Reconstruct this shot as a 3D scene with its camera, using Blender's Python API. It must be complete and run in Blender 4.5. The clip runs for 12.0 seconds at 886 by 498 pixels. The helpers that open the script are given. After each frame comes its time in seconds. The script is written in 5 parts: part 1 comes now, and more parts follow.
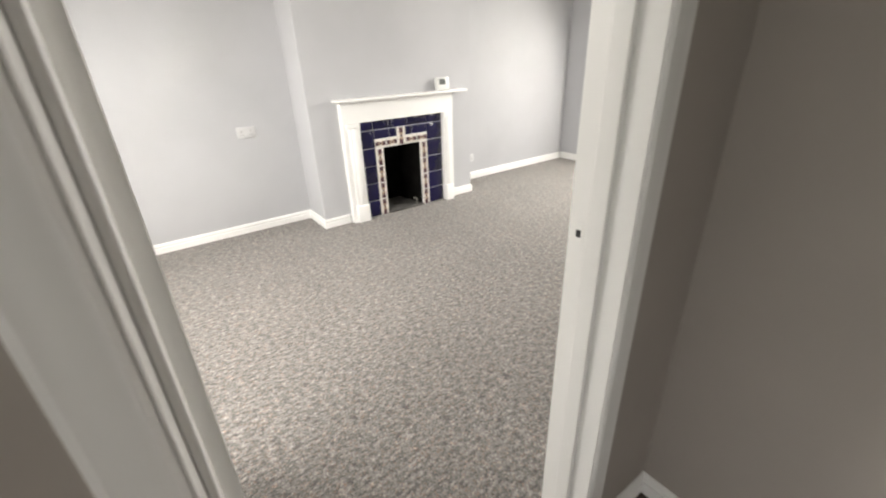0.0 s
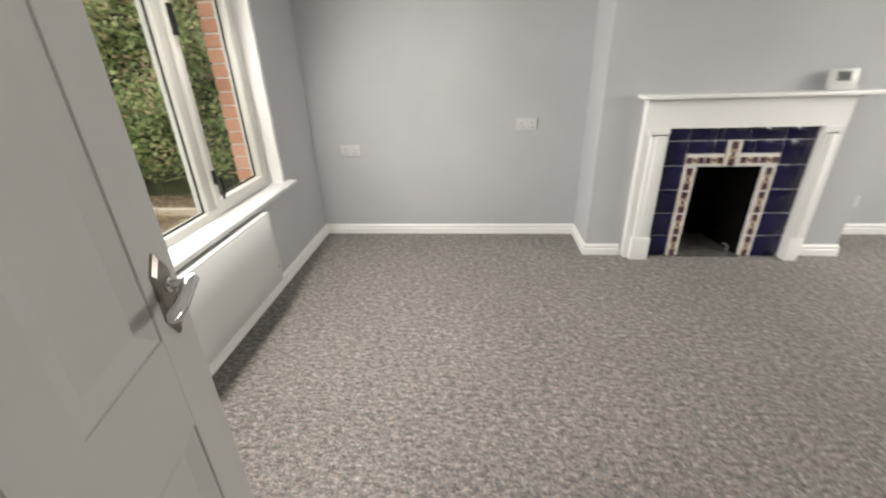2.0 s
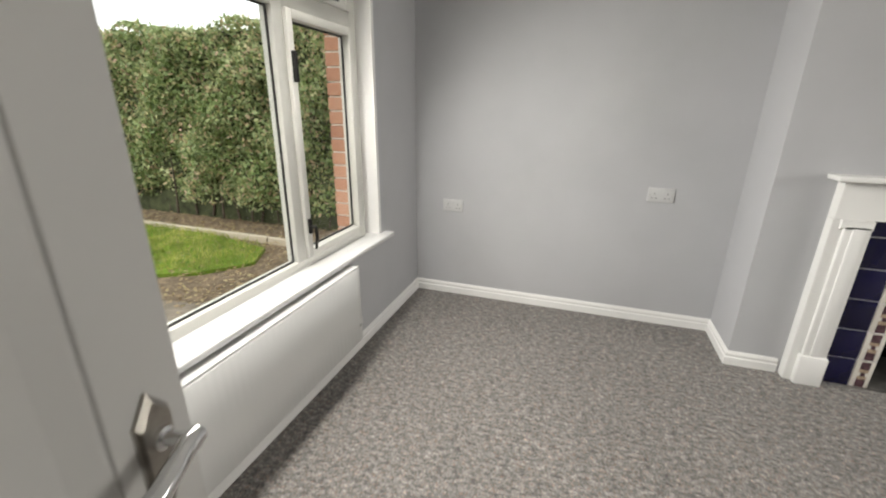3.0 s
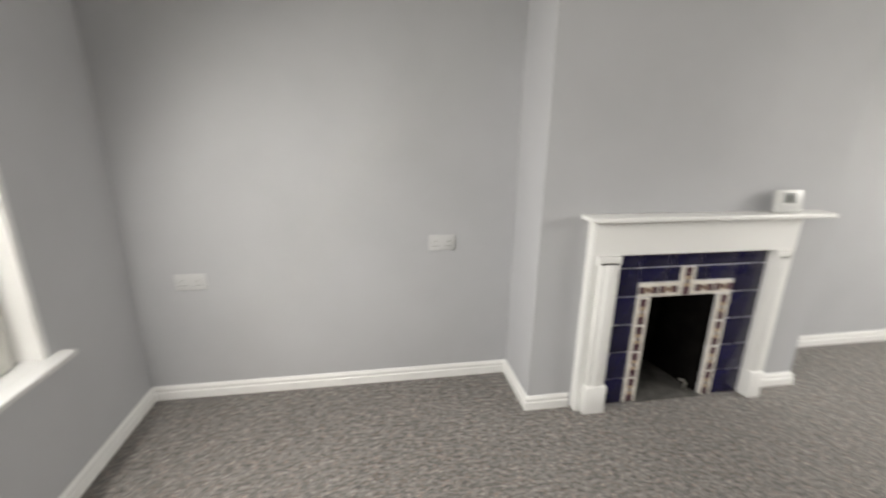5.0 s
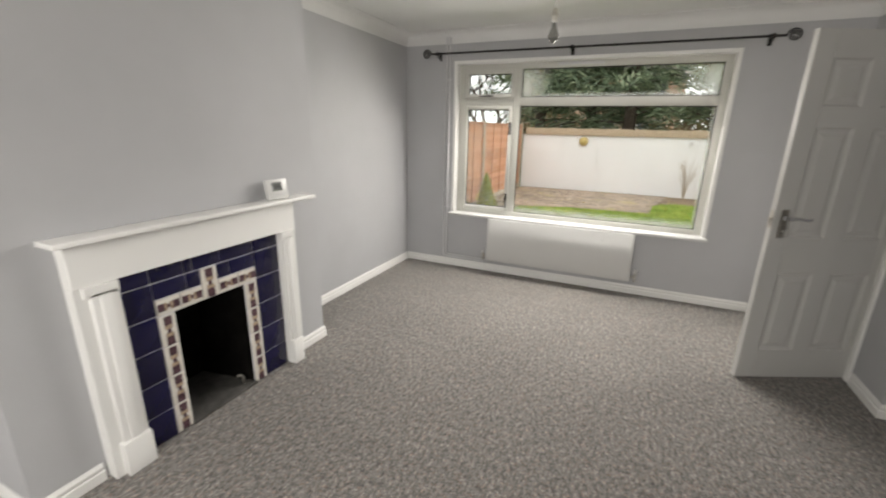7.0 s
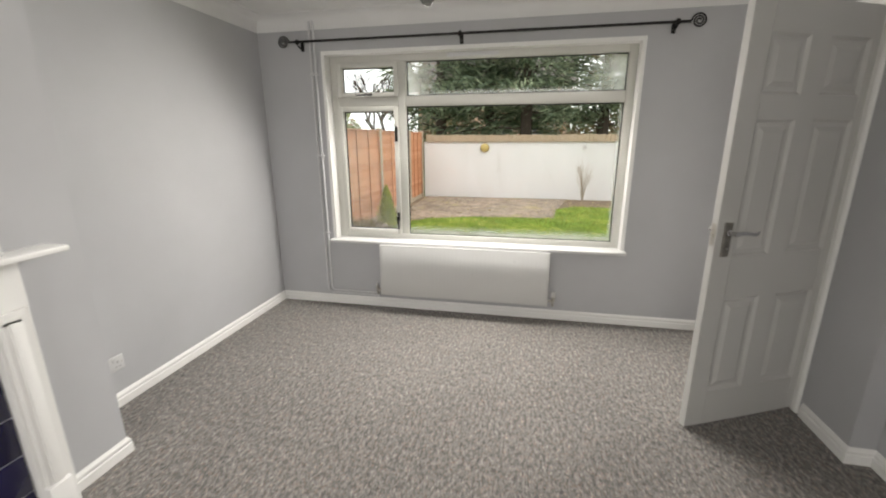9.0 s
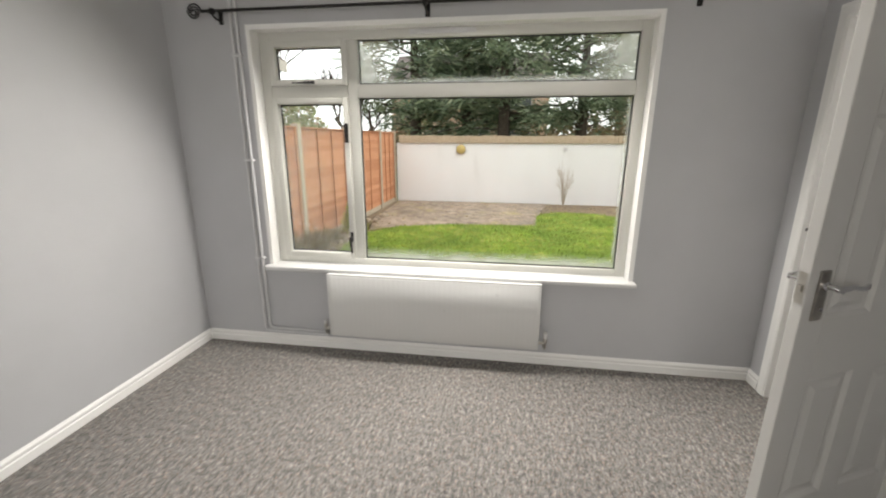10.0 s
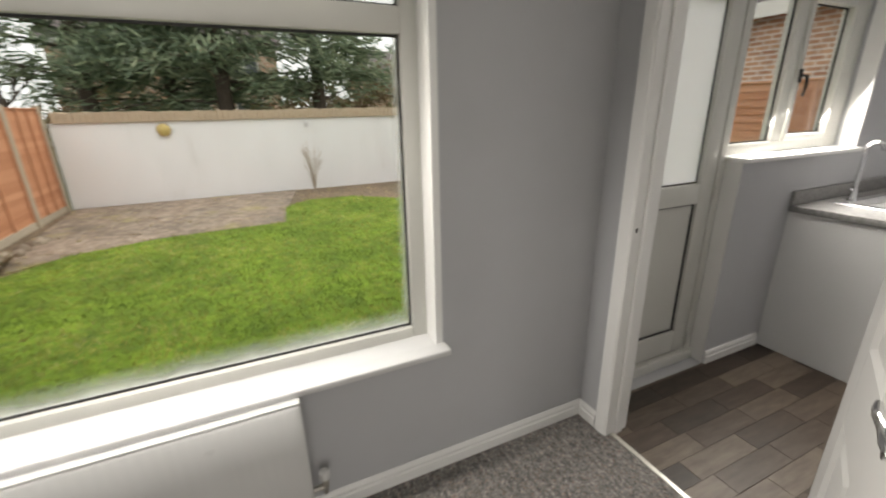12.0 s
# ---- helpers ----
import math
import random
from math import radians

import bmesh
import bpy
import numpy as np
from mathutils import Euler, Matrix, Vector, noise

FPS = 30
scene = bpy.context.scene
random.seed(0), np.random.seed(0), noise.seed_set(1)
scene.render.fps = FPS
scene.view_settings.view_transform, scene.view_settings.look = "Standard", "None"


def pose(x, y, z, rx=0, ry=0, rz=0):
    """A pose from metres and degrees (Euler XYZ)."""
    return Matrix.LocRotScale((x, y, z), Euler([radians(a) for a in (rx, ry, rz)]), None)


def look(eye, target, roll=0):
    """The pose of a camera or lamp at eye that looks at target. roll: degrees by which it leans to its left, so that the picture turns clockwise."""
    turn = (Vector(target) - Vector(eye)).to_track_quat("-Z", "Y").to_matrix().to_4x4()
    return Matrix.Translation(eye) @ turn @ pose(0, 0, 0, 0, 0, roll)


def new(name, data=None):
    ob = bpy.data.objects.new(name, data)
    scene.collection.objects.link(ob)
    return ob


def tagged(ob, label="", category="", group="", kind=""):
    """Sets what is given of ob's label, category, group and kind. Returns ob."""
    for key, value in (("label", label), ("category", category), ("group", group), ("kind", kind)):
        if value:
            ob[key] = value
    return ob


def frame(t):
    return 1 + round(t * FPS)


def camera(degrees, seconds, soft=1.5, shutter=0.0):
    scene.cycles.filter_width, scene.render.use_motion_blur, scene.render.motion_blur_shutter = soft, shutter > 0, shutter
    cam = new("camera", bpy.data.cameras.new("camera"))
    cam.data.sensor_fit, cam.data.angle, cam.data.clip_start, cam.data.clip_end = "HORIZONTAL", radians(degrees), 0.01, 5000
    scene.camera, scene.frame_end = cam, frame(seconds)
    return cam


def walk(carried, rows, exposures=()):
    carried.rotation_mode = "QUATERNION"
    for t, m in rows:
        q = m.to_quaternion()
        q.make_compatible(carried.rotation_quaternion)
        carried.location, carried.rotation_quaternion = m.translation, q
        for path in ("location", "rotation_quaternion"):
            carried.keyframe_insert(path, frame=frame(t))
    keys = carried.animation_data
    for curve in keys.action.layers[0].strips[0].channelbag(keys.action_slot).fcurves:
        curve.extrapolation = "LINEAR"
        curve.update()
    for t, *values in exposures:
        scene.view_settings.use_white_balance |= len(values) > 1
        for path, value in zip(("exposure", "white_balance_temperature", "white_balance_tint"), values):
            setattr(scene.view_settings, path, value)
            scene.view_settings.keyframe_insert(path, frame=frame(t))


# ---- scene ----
cam = camera(93.8, 12.0, soft=2.0, shutter=0.4)
PATH = [
    (0, (-0.03, -0.18, 1.36), (1.015, 1.3, 0.512), -2.2),
    (0.5, (0.122, -0.055, 1.34), (0.913, 1.558, 0.46), -2.15),
    (1, (0.222, 0.138, 1.318), (0.714, 1.858, 0.422), -2.35),
    (1.5, (0.297, 0.333, 1.302), (0.458, 2.118, 0.414), -2.6),
    (2, (0.352, 0.503, 1.316), (0.193, 2.305, 0.463), -1.9),
    (2.5, (0.308, 0.644, 1.33), (-0.178, 2.424, 0.558), -0.5),
    (2.7, (0.248, 0.728, 1.331), (-0.342, 2.499, 0.612), 0.3),
    (4.5, (0.229, 1.22, 1.376), (-0.053, 3.136, 0.879), 2.8),
    (5, (0.339, 1.408, 1.436), (0.663, 3.303, 0.886), 0.8),
    (5.5, (0.394, 1.457, 1.461), (1.292, 3.159, 0.915), 0.2),
    (6, (0.443, 1.45, 1.485), (1.773, 2.839, 0.936), 0.5),
    (6.5, (0.521, 1.383, 1.489), (2.118, 2.451, 0.933), 1.0),
    (7, (0.616, 1.33, 1.474), (2.372, 2.105, 0.913), 1.2),
    (7.5, (0.698, 1.23, 1.468), (2.525, 1.807, 0.895), 0.7),
    (7.7, (0.735, 1.205, 1.47), (2.574, 1.732, 0.888), 0.6),
    (9.3, (1.646, 1.424, 1.442), (3.544, 1.802, 0.937), -0.1),
    (9.5, (1.789, 1.425, 1.458), (3.689, 1.797, 0.958), 0.1),
    (10, (2.157, 1.46, 1.446), (4.069, 1.744, 0.933), 0.2),
    (10.5, (2.506, 1.45, 1.466), (4.426, 1.581, 0.922), -0.2),
    (11, (2.849, 1.447, 1.484), (4.752, 1.316, 0.882), -0.4),
    (11.5, (3.155, 1.402, 1.446), (5.01, 0.941, 0.856), -0.6),
    (12, (3.417, 1.244, 1.463), (5.142, 0.457, 0.825), -1.1),
]
LOOKS = [(0, 0.30, 7250, 11), (0.5, 0.12, 7250, 11), (1, -0.1, 7250, 11), (1.5, -0.3, 7250, 11), (2, -0.33, 7250, 11), (2.7, -0.36, 7200, 10), (4.3, -0.84, 7000, 9), (5, -0.42, 7150, 10), (5.5, -0.38, 7250, 11), (6, -0.5, 7250, 11), (7, -0.47, 7250, 11), (7.5, -0.4, 7250, 11), (9.5, -0.41, 7200, 11), (10.5, -0.43, 7200, 11), (11, -0.52, 7250, 11), (11.5, -0.7, 7300, 11), (12, -0.76, 7300, 11)]
walk(cam, [(t, look(eye, target, roll)) for t, eye, target, roll in PATH], LOOKS)

scene.view_settings.exposure = 0.0

# ---- world and light: an overcast day ----
world = bpy.data.worlds.new("overcast_sky")
scene.world = world
world.use_nodes = True
wn, wl = world.node_tree.nodes, world.node_tree.links
sky = wn.new("ShaderNodeTexSky")
sky.sky_type, sky.sun_disc = "NISHITA", False
sky.sun_elevation, sky.sun_rotation, sky.dust_density, sky.ozone_density = radians(38), radians(200), 6.0, 0.5
cloud = wn.new("ShaderNodeMix")
cloud.data_type = "RGBA"
cloud.inputs[0].default_value = 0.985
wl.new(sky.outputs[0], cloud.inputs[6])
cloud.inputs[7].default_value = (0.93, 0.975, 1.04, 1)
wl.new(cloud.outputs[2], wn["Background"].inputs[0])
wn["Background"].inputs[1].default_value = 2.6

sun = new("sun", bpy.data.lights.new("sun", "SUN"))
sun.data.energy, sun.data.angle, sun.data.color = 1.0, radians(25), (1.0, 0.96, 0.9)
sun.matrix_world = look((0, 0, 30), (-8.0, 20.0, 2.0))


def window_light(name, eye, target, wide, high, watts, tint=(0.97, 0.985, 1.0), spread=165):
    """Sky light from a lamp, in a window's opening or the hall's assumed one."""
    lamp = new(name, bpy.data.lights.new(name, "AREA"))
    lamp.data.shape, lamp.data.size, lamp.data.size_y, lamp.data.energy, lamp.data.color = "RECTANGLE", wide, high, watts, tint
    lamp.data.spread = radians(spread)
    lamp.matrix_world = look(eye, target)


# each window's sky light falls inwards and down: four strips in the opening
for k in range(4):
    high = 1.54 + 0.14 * k
    window_light("sky_light_east", (4.715, 1.857, high), (3.715, 1.857, high - 0.82), 2.0, 0.14, 20, spread=158)
    window_light("sky_light_west", (-0.87, 1.812, high), (0.13, 1.812, high - 0.82), 2.0, 0.14, 17.5, spread=158)
window_light("sky_light_kitchen", (4.72, -1.57, 1.62), (3.72, -1.57, 1.15), 0.95, 0.6, 66)
# Fill lamp added for the dark hall, at an assumed opening out of view.
window_light("hall_fill_light", (-0.86, -1.0, 1.3), (0.2, -0.9, 0.9), 0.7, 1.3, 4.3)


# ---- materials ----
def material(name):
    m = bpy.data.materials.new(name)
    m.use_nodes = True
    t = m.node_tree
    return m, t.nodes, t.links, t.nodes["Principled BSDF"]


def mapped(n, l, scale=(1, 1, 1)):
    g, mp = n.new("ShaderNodeTexCoord"), n.new("ShaderNodeMapping")
    mp.inputs["Scale"].default_value = scale
    l.new(g.outputs["Object"], mp.inputs[0])
    return mp.outputs[0]


def noise_tex(n, l, at, scale, detail=4.0, rough=0.55):
    x = n.new("ShaderNodeTexNoise")
    x.inputs["Scale"].default_value, x.inputs["Detail"].default_value, x.inputs["Roughness"].default_value = scale, detail, rough
    l.new(at, x.inputs["Vector"])
    return x.outputs["Fac"]


def ramp(n, l, fac, stops):
    r = n.new("ShaderNodeValToRGB")
    while len(r.color_ramp.elements) < len(stops):
        r.color_ramp.elements.new(0.5)
    for e, (p, c) in zip(r.color_ramp.elements, stops):
        e.position, e.color = p, (*c, 1)
    l.new(fac, r.inputs[0])
    return r.outputs[0]


def mix(n, l, fac, a, b, how="MIX"):
    m = n.new("ShaderNodeMix")
    m.data_type, m.blend_type = "RGBA", how
    for i, v in ((0, fac), (6, a), (7, b)):
        if hasattr(v, "links"):
            l.new(v, m.inputs[i])
        else:
            m.inputs[i].default_value = v if i == 0 else (*v, 1)
    return m.outputs[2]


def bump(n, l, bsdf, height, strength, distance):
    b = n.new("ShaderNodeBump")
    b.inputs["Strength"].default_value, b.inputs["Distance"].default_value = strength, distance
    l.new(height, b.inputs["Height"])
    l.new(b.outputs[0], bsdf.inputs["Normal"])


def painted(name, colour, rough, grain=90.0, relief=0.0006, wear=0.05, patch=1.4):
    """A painted surface: broad mottling, fine roller or brush grain."""
    m, n, l, p = material(name)
    at = mapped(n, l)
    dark = tuple(c * (1 - wear) for c in colour)
    light = tuple(min(1, c * (1 + wear)) for c in colour)
    broad = ramp(n, l, noise_tex(n, l, at, patch, 5), [(0.3, dark), (0.7, light)])
    l.new(broad, p.inputs["Base Color"])
    r = n.new("ShaderNodeMapRange")
    r.inputs[3].default_value, r.inputs[4].default_value = rough - 0.07, rough + 0.07
    l.new(noise_tex(n, l, at, 6.0, 3), r.inputs[0])
    l.new(r.outputs[0], p.inputs["Roughness"])
    bump(n, l, p, noise_tex(n, l, at, grain, 3), 0.5, relief)
    return m


def plain(name, colour, rough, metal=0.0, wear=0.12, scale=30.0):
    m, n, l, p = material(name)
    at = mapped(n, l)
    c = ramp(n, l, noise_tex(n, l, at, scale, 4), [(0.3, tuple(v * (1 - wear) for v in colour)), (0.7, tuple(min(1, v * (1 + wear)) for v in colour))])
    l.new(c, p.inputs["Base Color"])
    p.inputs["Roughness"].default_value, p.inputs["Metallic"].default_value = rough, metal
    return m


def pieces(name, stops, rough, scale=8.0, relief=0.002, stretch=(1, 1, 1), spread=0.5):
    """Bricks, boards, planks: each piece has its own tone, with grain on it."""
    m, n, l, p = material(name)
    at = mapped(n, l, stretch)
    info, add = n.new("ShaderNodeObjectInfo"), n.new("ShaderNodeVectorMath")
    add.operation = "ADD"
    l.new(at, add.inputs[0])
    sc = n.new("ShaderNodeMath")
    sc.operation, sc.inputs[1].default_value = "MULTIPLY", 37.0
    l.new(info.outputs["Random"], sc.inputs[0])
    l.new(sc.outputs[0], add.inputs[1])
    grain = noise_tex(n, l, add.outputs[0], scale, 6, 0.62)
    f = n.new("ShaderNodeMath")
    f.operation, f.inputs[1].default_value = "MULTIPLY_ADD", spread
    l.new(info.outputs["Random"], f.inputs[0])
    s2 = n.new("ShaderNodeMath")
    s2.operation, s2.inputs[1].default_value = "MULTIPLY", 1 - spread
    l.new(grain, s2.inputs[0])
    l.new(s2.outputs[0], f.inputs[2])
    l.new(ramp(n, l, f.outputs[0], stops), p.inputs["Base Color"])
    p.inputs["Roughness"].default_value = rough
    bump(n, l, p, grain, 0.5, relief)
    return m


def leafy(name, stops, rough=0.5, patch=0.0):
    """Leaves: every leaf has its own tone."""
    m, n, l, p = material(name)
    g = n.new("ShaderNodeNewGeometry")
    c = ramp(n, l, g.outputs["Random Per Island"], stops)
    if patch:
        at = mapped(n, l)
        for scale, k in ((1.6, patch), (6.0, patch * 0.8)):
            c = mix(n, l, 1.0, c, ramp(n, l, noise_tex(n, l, at, scale, 4, 0.6), [(0.35, (1 - k, 1 - 0.8 * k, 1 - k)), (0.65, (1 + k * 0.9, 1 + 0.55 * k, 1 + 1.6 * k))]), "MULTIPLY")
    l.new(c, p.inputs["Base Color"])
    p.inputs["Roughness"].default_value = rough
    tr, mx = n.new("ShaderNodeBsdfTranslucent"), n.new("ShaderNodeMixShader")
    l.new(c, tr.inputs[0])
    mx.inputs[0].default_value = 0.3
    l.new(p.outputs[0], mx.inputs[1])
    l.new(tr.outputs[0], mx.inputs[2])
    l.new(mx.outputs[0], n["Material Output"].inputs[0])
    return m


def carpet_material():
    m, n, l, p = material("carpet_loop_pile")
    at = mapped(n, l)
    v = n.new("ShaderNodeTexVoronoi")
    v.inputs["Scale"].default_value, v.inputs["Randomness"].default_value = 150.0, 1.0
    l.new(at, v.inputs["Vector"])
    sep = n.new("ShaderNodeSeparateColor")
    l.new(v.outputs["Color"], sep.inputs[0])
    loops = ramp(n, l, sep.outputs[0], [(0.0, (0.125, 0.119, 0.114)), (0.3, (0.165, 0.157, 0.151)), (0.6, (0.20, 0.19, 0.181)), (0.85, (0.235, 0.222, 0.21)), (1.0, (0.29, 0.273, 0.255))])
    flecks = ramp(n, l, noise_tex(n, l, mapped(n, l, (1.0, 1.9, 1.0)), 30.0, 3, 0.7), [(0.36, (0.58, 0.577, 0.58)), (0.5, (0.98, 0.975, 0.97)), (0.66, (1.48, 1.47, 1.455))])
    hue = ramp(n, l, sep.outputs[1], [(0.0, (0.975, 1.0, 1.015)), (0.5, (1.0, 1.0, 1.0)), (0.85, (1.03, 1.0, 0.96)), (1.0, (1.22, 0.96, 0.86))])
    c = mix(n, l, 1.0, mix(n, l, 1.0, loops, flecks, "MULTIPLY"), hue, "MULTIPLY")
    broad = ramp(n, l, noise_tex(n, l, at, 1.3, 4), [(0.3, (0.92, 0.92, 0.92)), (0.7, (1.06, 1.06, 1.06))])
    l.new(mix(n, l, 1.0, c, broad, "MULTIPLY"), p.inputs["Base Color"])
    p.inputs["Roughness"].default_value = 0.95
    p.inputs["Specular IOR Level"].default_value = 0.15
    p.inputs["Sheen Weight"].default_value = 0.15
    bump(n, l, p, v.outputs["Distance"], 0.6, 0.003)
    return m


def glass_material(name, colour=(1, 1, 1), rough=0.0):
    m, n, l, p = material(name)
    tr, gl, mx, fr = n.new("ShaderNodeBsdfTransparent"), n.new("ShaderNodeBsdfGlossy"), n.new("ShaderNodeMixShader"), n.new("ShaderNodeMath")
    lw = n.new("ShaderNodeLayerWeight")
    lw.inputs[0].default_value = 0.5
    tr.inputs[0].default_value = (*colour, 1)
    gl.inputs["Roughness"].default_value = 0.02
    fr.operation, fr.inputs[1].default_value = "POWER", 5.0
    l.new(lw.outputs["Facing"], fr.inputs[0])
    l.new(fr.outputs[0], mx.inputs[0])
    l.new(tr.outputs[0], mx.inputs[1])
    l.new(gl.outputs[0], mx.inputs[2])
    l.new(mx.outputs[0], n["Material Output"].inputs[0])
    return m


def misted_glass(name, edges, most):
    """Window glass with condensation along some edges: (axis, edge, inwards width), the width signed towards the clear glass."""
    m = glass_material(name, (0.97, 0.985, 0.98))
    n, l = m.node_tree.nodes, m.node_tree.links
    clear = n["Material Output"].inputs[0].links[0].from_socket
    g, sep = n.new("ShaderNodeNewGeometry"), n.new("ShaderNodeSeparateXYZ")
    l.new(g.outputs["Position"], sep.inputs[0])
    mist = None
    for axis, edge, width in edges:
        r = n.new("ShaderNodeMapRange")
        r.interpolation_type = "SMOOTHSTEP"
        for k, v in enumerate((edge, edge + width, most, 0.0)):
            r.inputs[k + 1].default_value = v
        l.new(sep.outputs[axis], r.inputs[0])
        if mist is None:
            mist = r.outputs[0]
        else:
            mm = n.new("ShaderNodeMath")
            mm.operation = "MAXIMUM"
            l.new(mist, mm.inputs[0])
            l.new(r.outputs[0], mm.inputs[1])
            mist = mm.outputs[0]
    uneven = n.new("ShaderNodeMath")
    uneven.operation = "MULTIPLY"
    l.new(mist, uneven.inputs[0])
    l.new(ramp(n, l, noise_tex(n, l, g.outputs["Position"], 7.0, 4, 0.6), [(0.3, (0.55, 0.55, 0.55)), (0.65, (1, 1, 1))]), uneven.inputs[1])
    fog, mx = n.new("ShaderNodeBsdfTranslucent"), n.new("ShaderNodeMixShader")
    fog.inputs[0].default_value = (0.85, 0.87, 0.86, 1)
    l.new(uneven.outputs[0], mx.inputs[0])
    l.new(clear, mx.inputs[1])
    l.new(fog.outputs[0], mx.inputs[2])
    l.new(mx.outputs[0], n["Material Output"].inputs[0])
    return m


def obscure_glass():
    m, n, l, p = material("obscure_door_glass")
    p.inputs["Base Color"].default_value = (0.75, 0.78, 0.79, 1)
    p.inputs["Roughness"].default_value = 0.25
    tl, mx = n.new("ShaderNodeBsdfTranslucent"), n.new("ShaderNodeMixShader")
    tl.inputs[0].default_value = (0.86, 0.86, 0.88, 1)
    mx.inputs[0].default_value = 0.93
    l.new(p.outputs[0], mx.inputs[1])
    l.new(tl.outputs[0], mx.inputs[2])
    l.new(mx.outputs[0], n["Material Output"].inputs[0])
    bump(n, l, p, noise_tex(n, l, mapped(n, l), 160.0, 2), 0.6, 0.002)
    return m


def brick_wall_material(name, tones, joint):
    """Brickwork that stays far off."""
    m, n, l, p = material(name)
    g, sp, cb = n.new("ShaderNodeTexCoord"), n.new("ShaderNodeSeparateXYZ"), n.new("ShaderNodeCombineXYZ")
    l.new(g.outputs["Object"], sp.inputs[0])
    a = n.new("ShaderNodeMath")
    l.new(sp.outputs[0], a.inputs[0])
    l.new(sp.outputs[1], a.inputs[1])
    l.new(a.outputs[0], cb.inputs[0])
    l.new(sp.outputs[2], cb.inputs[1])
    b = n.new("ShaderNodeTexBrick")
    l.new(cb.outputs[0], b.inputs["Vector"])
    b.inputs["Scale"].default_value = 1.0
    for k, v in (("Mortar Size", 0.013), ("Brick Width", 0.225), ("Row Height", 0.075), ("Bias", 0.1), ("Mortar Smooth", 0.2)):
        b.inputs[k].default_value = v
    for k, v in (("Color1", tones[0]), ("Color2", tones[1]), ("Mortar", joint)):
        b.inputs[k].default_value = (*v, 1)
    mott = ramp(n, l, noise_tex(n, l, g.outputs["Object"], 3.0, 5), [(0.3, (0.75, 0.75, 0.75)), (0.7, (1.2, 1.2, 1.2))])
    l.new(mix(n, l, 1.0, b.outputs["Color"], mott, "MULTIPLY"), p.inputs["Base Color"])
    p.inputs["Roughness"].default_value = 0.85
    inv = n.new("ShaderNodeMath")
    inv.operation, inv.inputs[0].default_value = "SUBTRACT", 1.0
    l.new(b.outputs["Fac"], inv.inputs[1])
    bump(n, l, p, inv.outputs[0], 0.7, 0.008)
    return m


def rendered_wall_material():
    m, n, l, p = material("white_masonry_paint")
    at = mapped(n, l)
    streak = noise_tex(n, l, mapped(n, l, (1, 2.2, 0.7)), 1.5, 6, 0.65)
    c = ramp(n, l, streak, [(0.22, (0.73, 0.735, 0.73)), (0.42, (0.83, 0.84, 0.85)), (0.7, (0.87, 0.88, 0.895))])
    l.new(c, p.inputs["Base Color"])
    p.inputs["Roughness"].default_value = 0.9
    bump(n, l, p, noise_tex(n, l, at, 25.0, 5), 0.7, 0.01)
    return m


def ground_material(name, stops, scale, relief, rough=0.95, moss=None):
    m, n, l, p = material(name)
    at = mapped(n, l)
    c = ramp(n, l, noise_tex(n, l, at, scale, 8, 0.68), stops)
    broad = ramp(n, l, noise_tex(n, l, at, 1.1, 5, 0.65), [(0.3, (0.66, 0.68, 0.66)), (0.7, (1.18, 1.14, 1.1))])
    c = mix(n, l, 1.0, c, broad, "MULTIPLY")
    if moss:
        cover = ramp(n, l, noise_tex(n, l, at, 0.9, 7, 0.7), [(moss[1] - 0.06, (0, 0, 0)), (moss[1] + 0.06, (0.8, 0.8, 0.8))])
        c = mix(n, l, cover, c, moss[0])
    l.new(c, p.inputs["Base Color"])
    p.inputs["Roughness"].default_value = rough
    bump(n, l, p, noise_tex(n, l, at, scale * 2, 6), 0.8, relief)
    return m


WALL = painted("pale_grey_wall_paint", (0.460, 0.463, 0.479), 0.75)
CEIL = painted("white_ceiling_paint", (0.74, 0.74, 0.735), 0.85)
# Browner and darker than WALL: the hall's low light put into its paint.
HALL = painted("low_light_hall_paint", (0.38, 0.345, 0.315), 0.8)
GLOSS = painted("white_gloss_paint", (0.84, 0.835, 0.82), 0.36, grain=40, relief=0.0003, wear=0.03)
# Greyer than the trim's white, to offset the window lamps close above.
SILL = painted("toned_white_sill_paint", (0.60, 0.60, 0.595), 0.5, grain=30, relief=0.0003, wear=0.06)
# Door white taken down to grey for the shade the doors stand in.
DOORP = painted("shaded_white_satin_paint", (0.52, 0.515, 0.50), 0.42, grain=55, relief=0.0003, wear=0.03)
UPVC = painted("aged_white_upvc", (0.60, 0.595, 0.555), 0.33, grain=10, relief=0.0001, wear=0.03)
RAD = painted("white_radiator_enamel", (0.60, 0.60, 0.592), 0.3, grain=20, relief=0.0001, wear=0.02)
PIPE = painted("painted_pipe", (0.62, 0.62, 0.63), 0.4)
PLASTIC = painted("white_plastic", (0.62, 0.62, 0.61), 0.35, grain=15, relief=0.0001, wear=0.02)
FACEPLATE = painted("white_socket_plastic", (0.57, 0.57, 0.57), 0.4, grain=15, relief=0.0001, wear=0.02)
CARPET = carpet_material()
GASKET = plain("black_rubber_gasket", (0.02, 0.02, 0.02), 0.6)
IRON = plain("black_iron", (0.018, 0.017, 0.016), 0.45, 0.6)
CHROME = plain("polished_chrome", (0.72, 0.72, 0.73), 0.14, 1.0, 0.04)
PLATE = plain("aged_chrome", (0.34, 0.32, 0.29), 0.3, 1.0, 0.2)
BRASS = plain("dull_steel", (0.5, 0.48, 0.44), 0.35, 1.0)
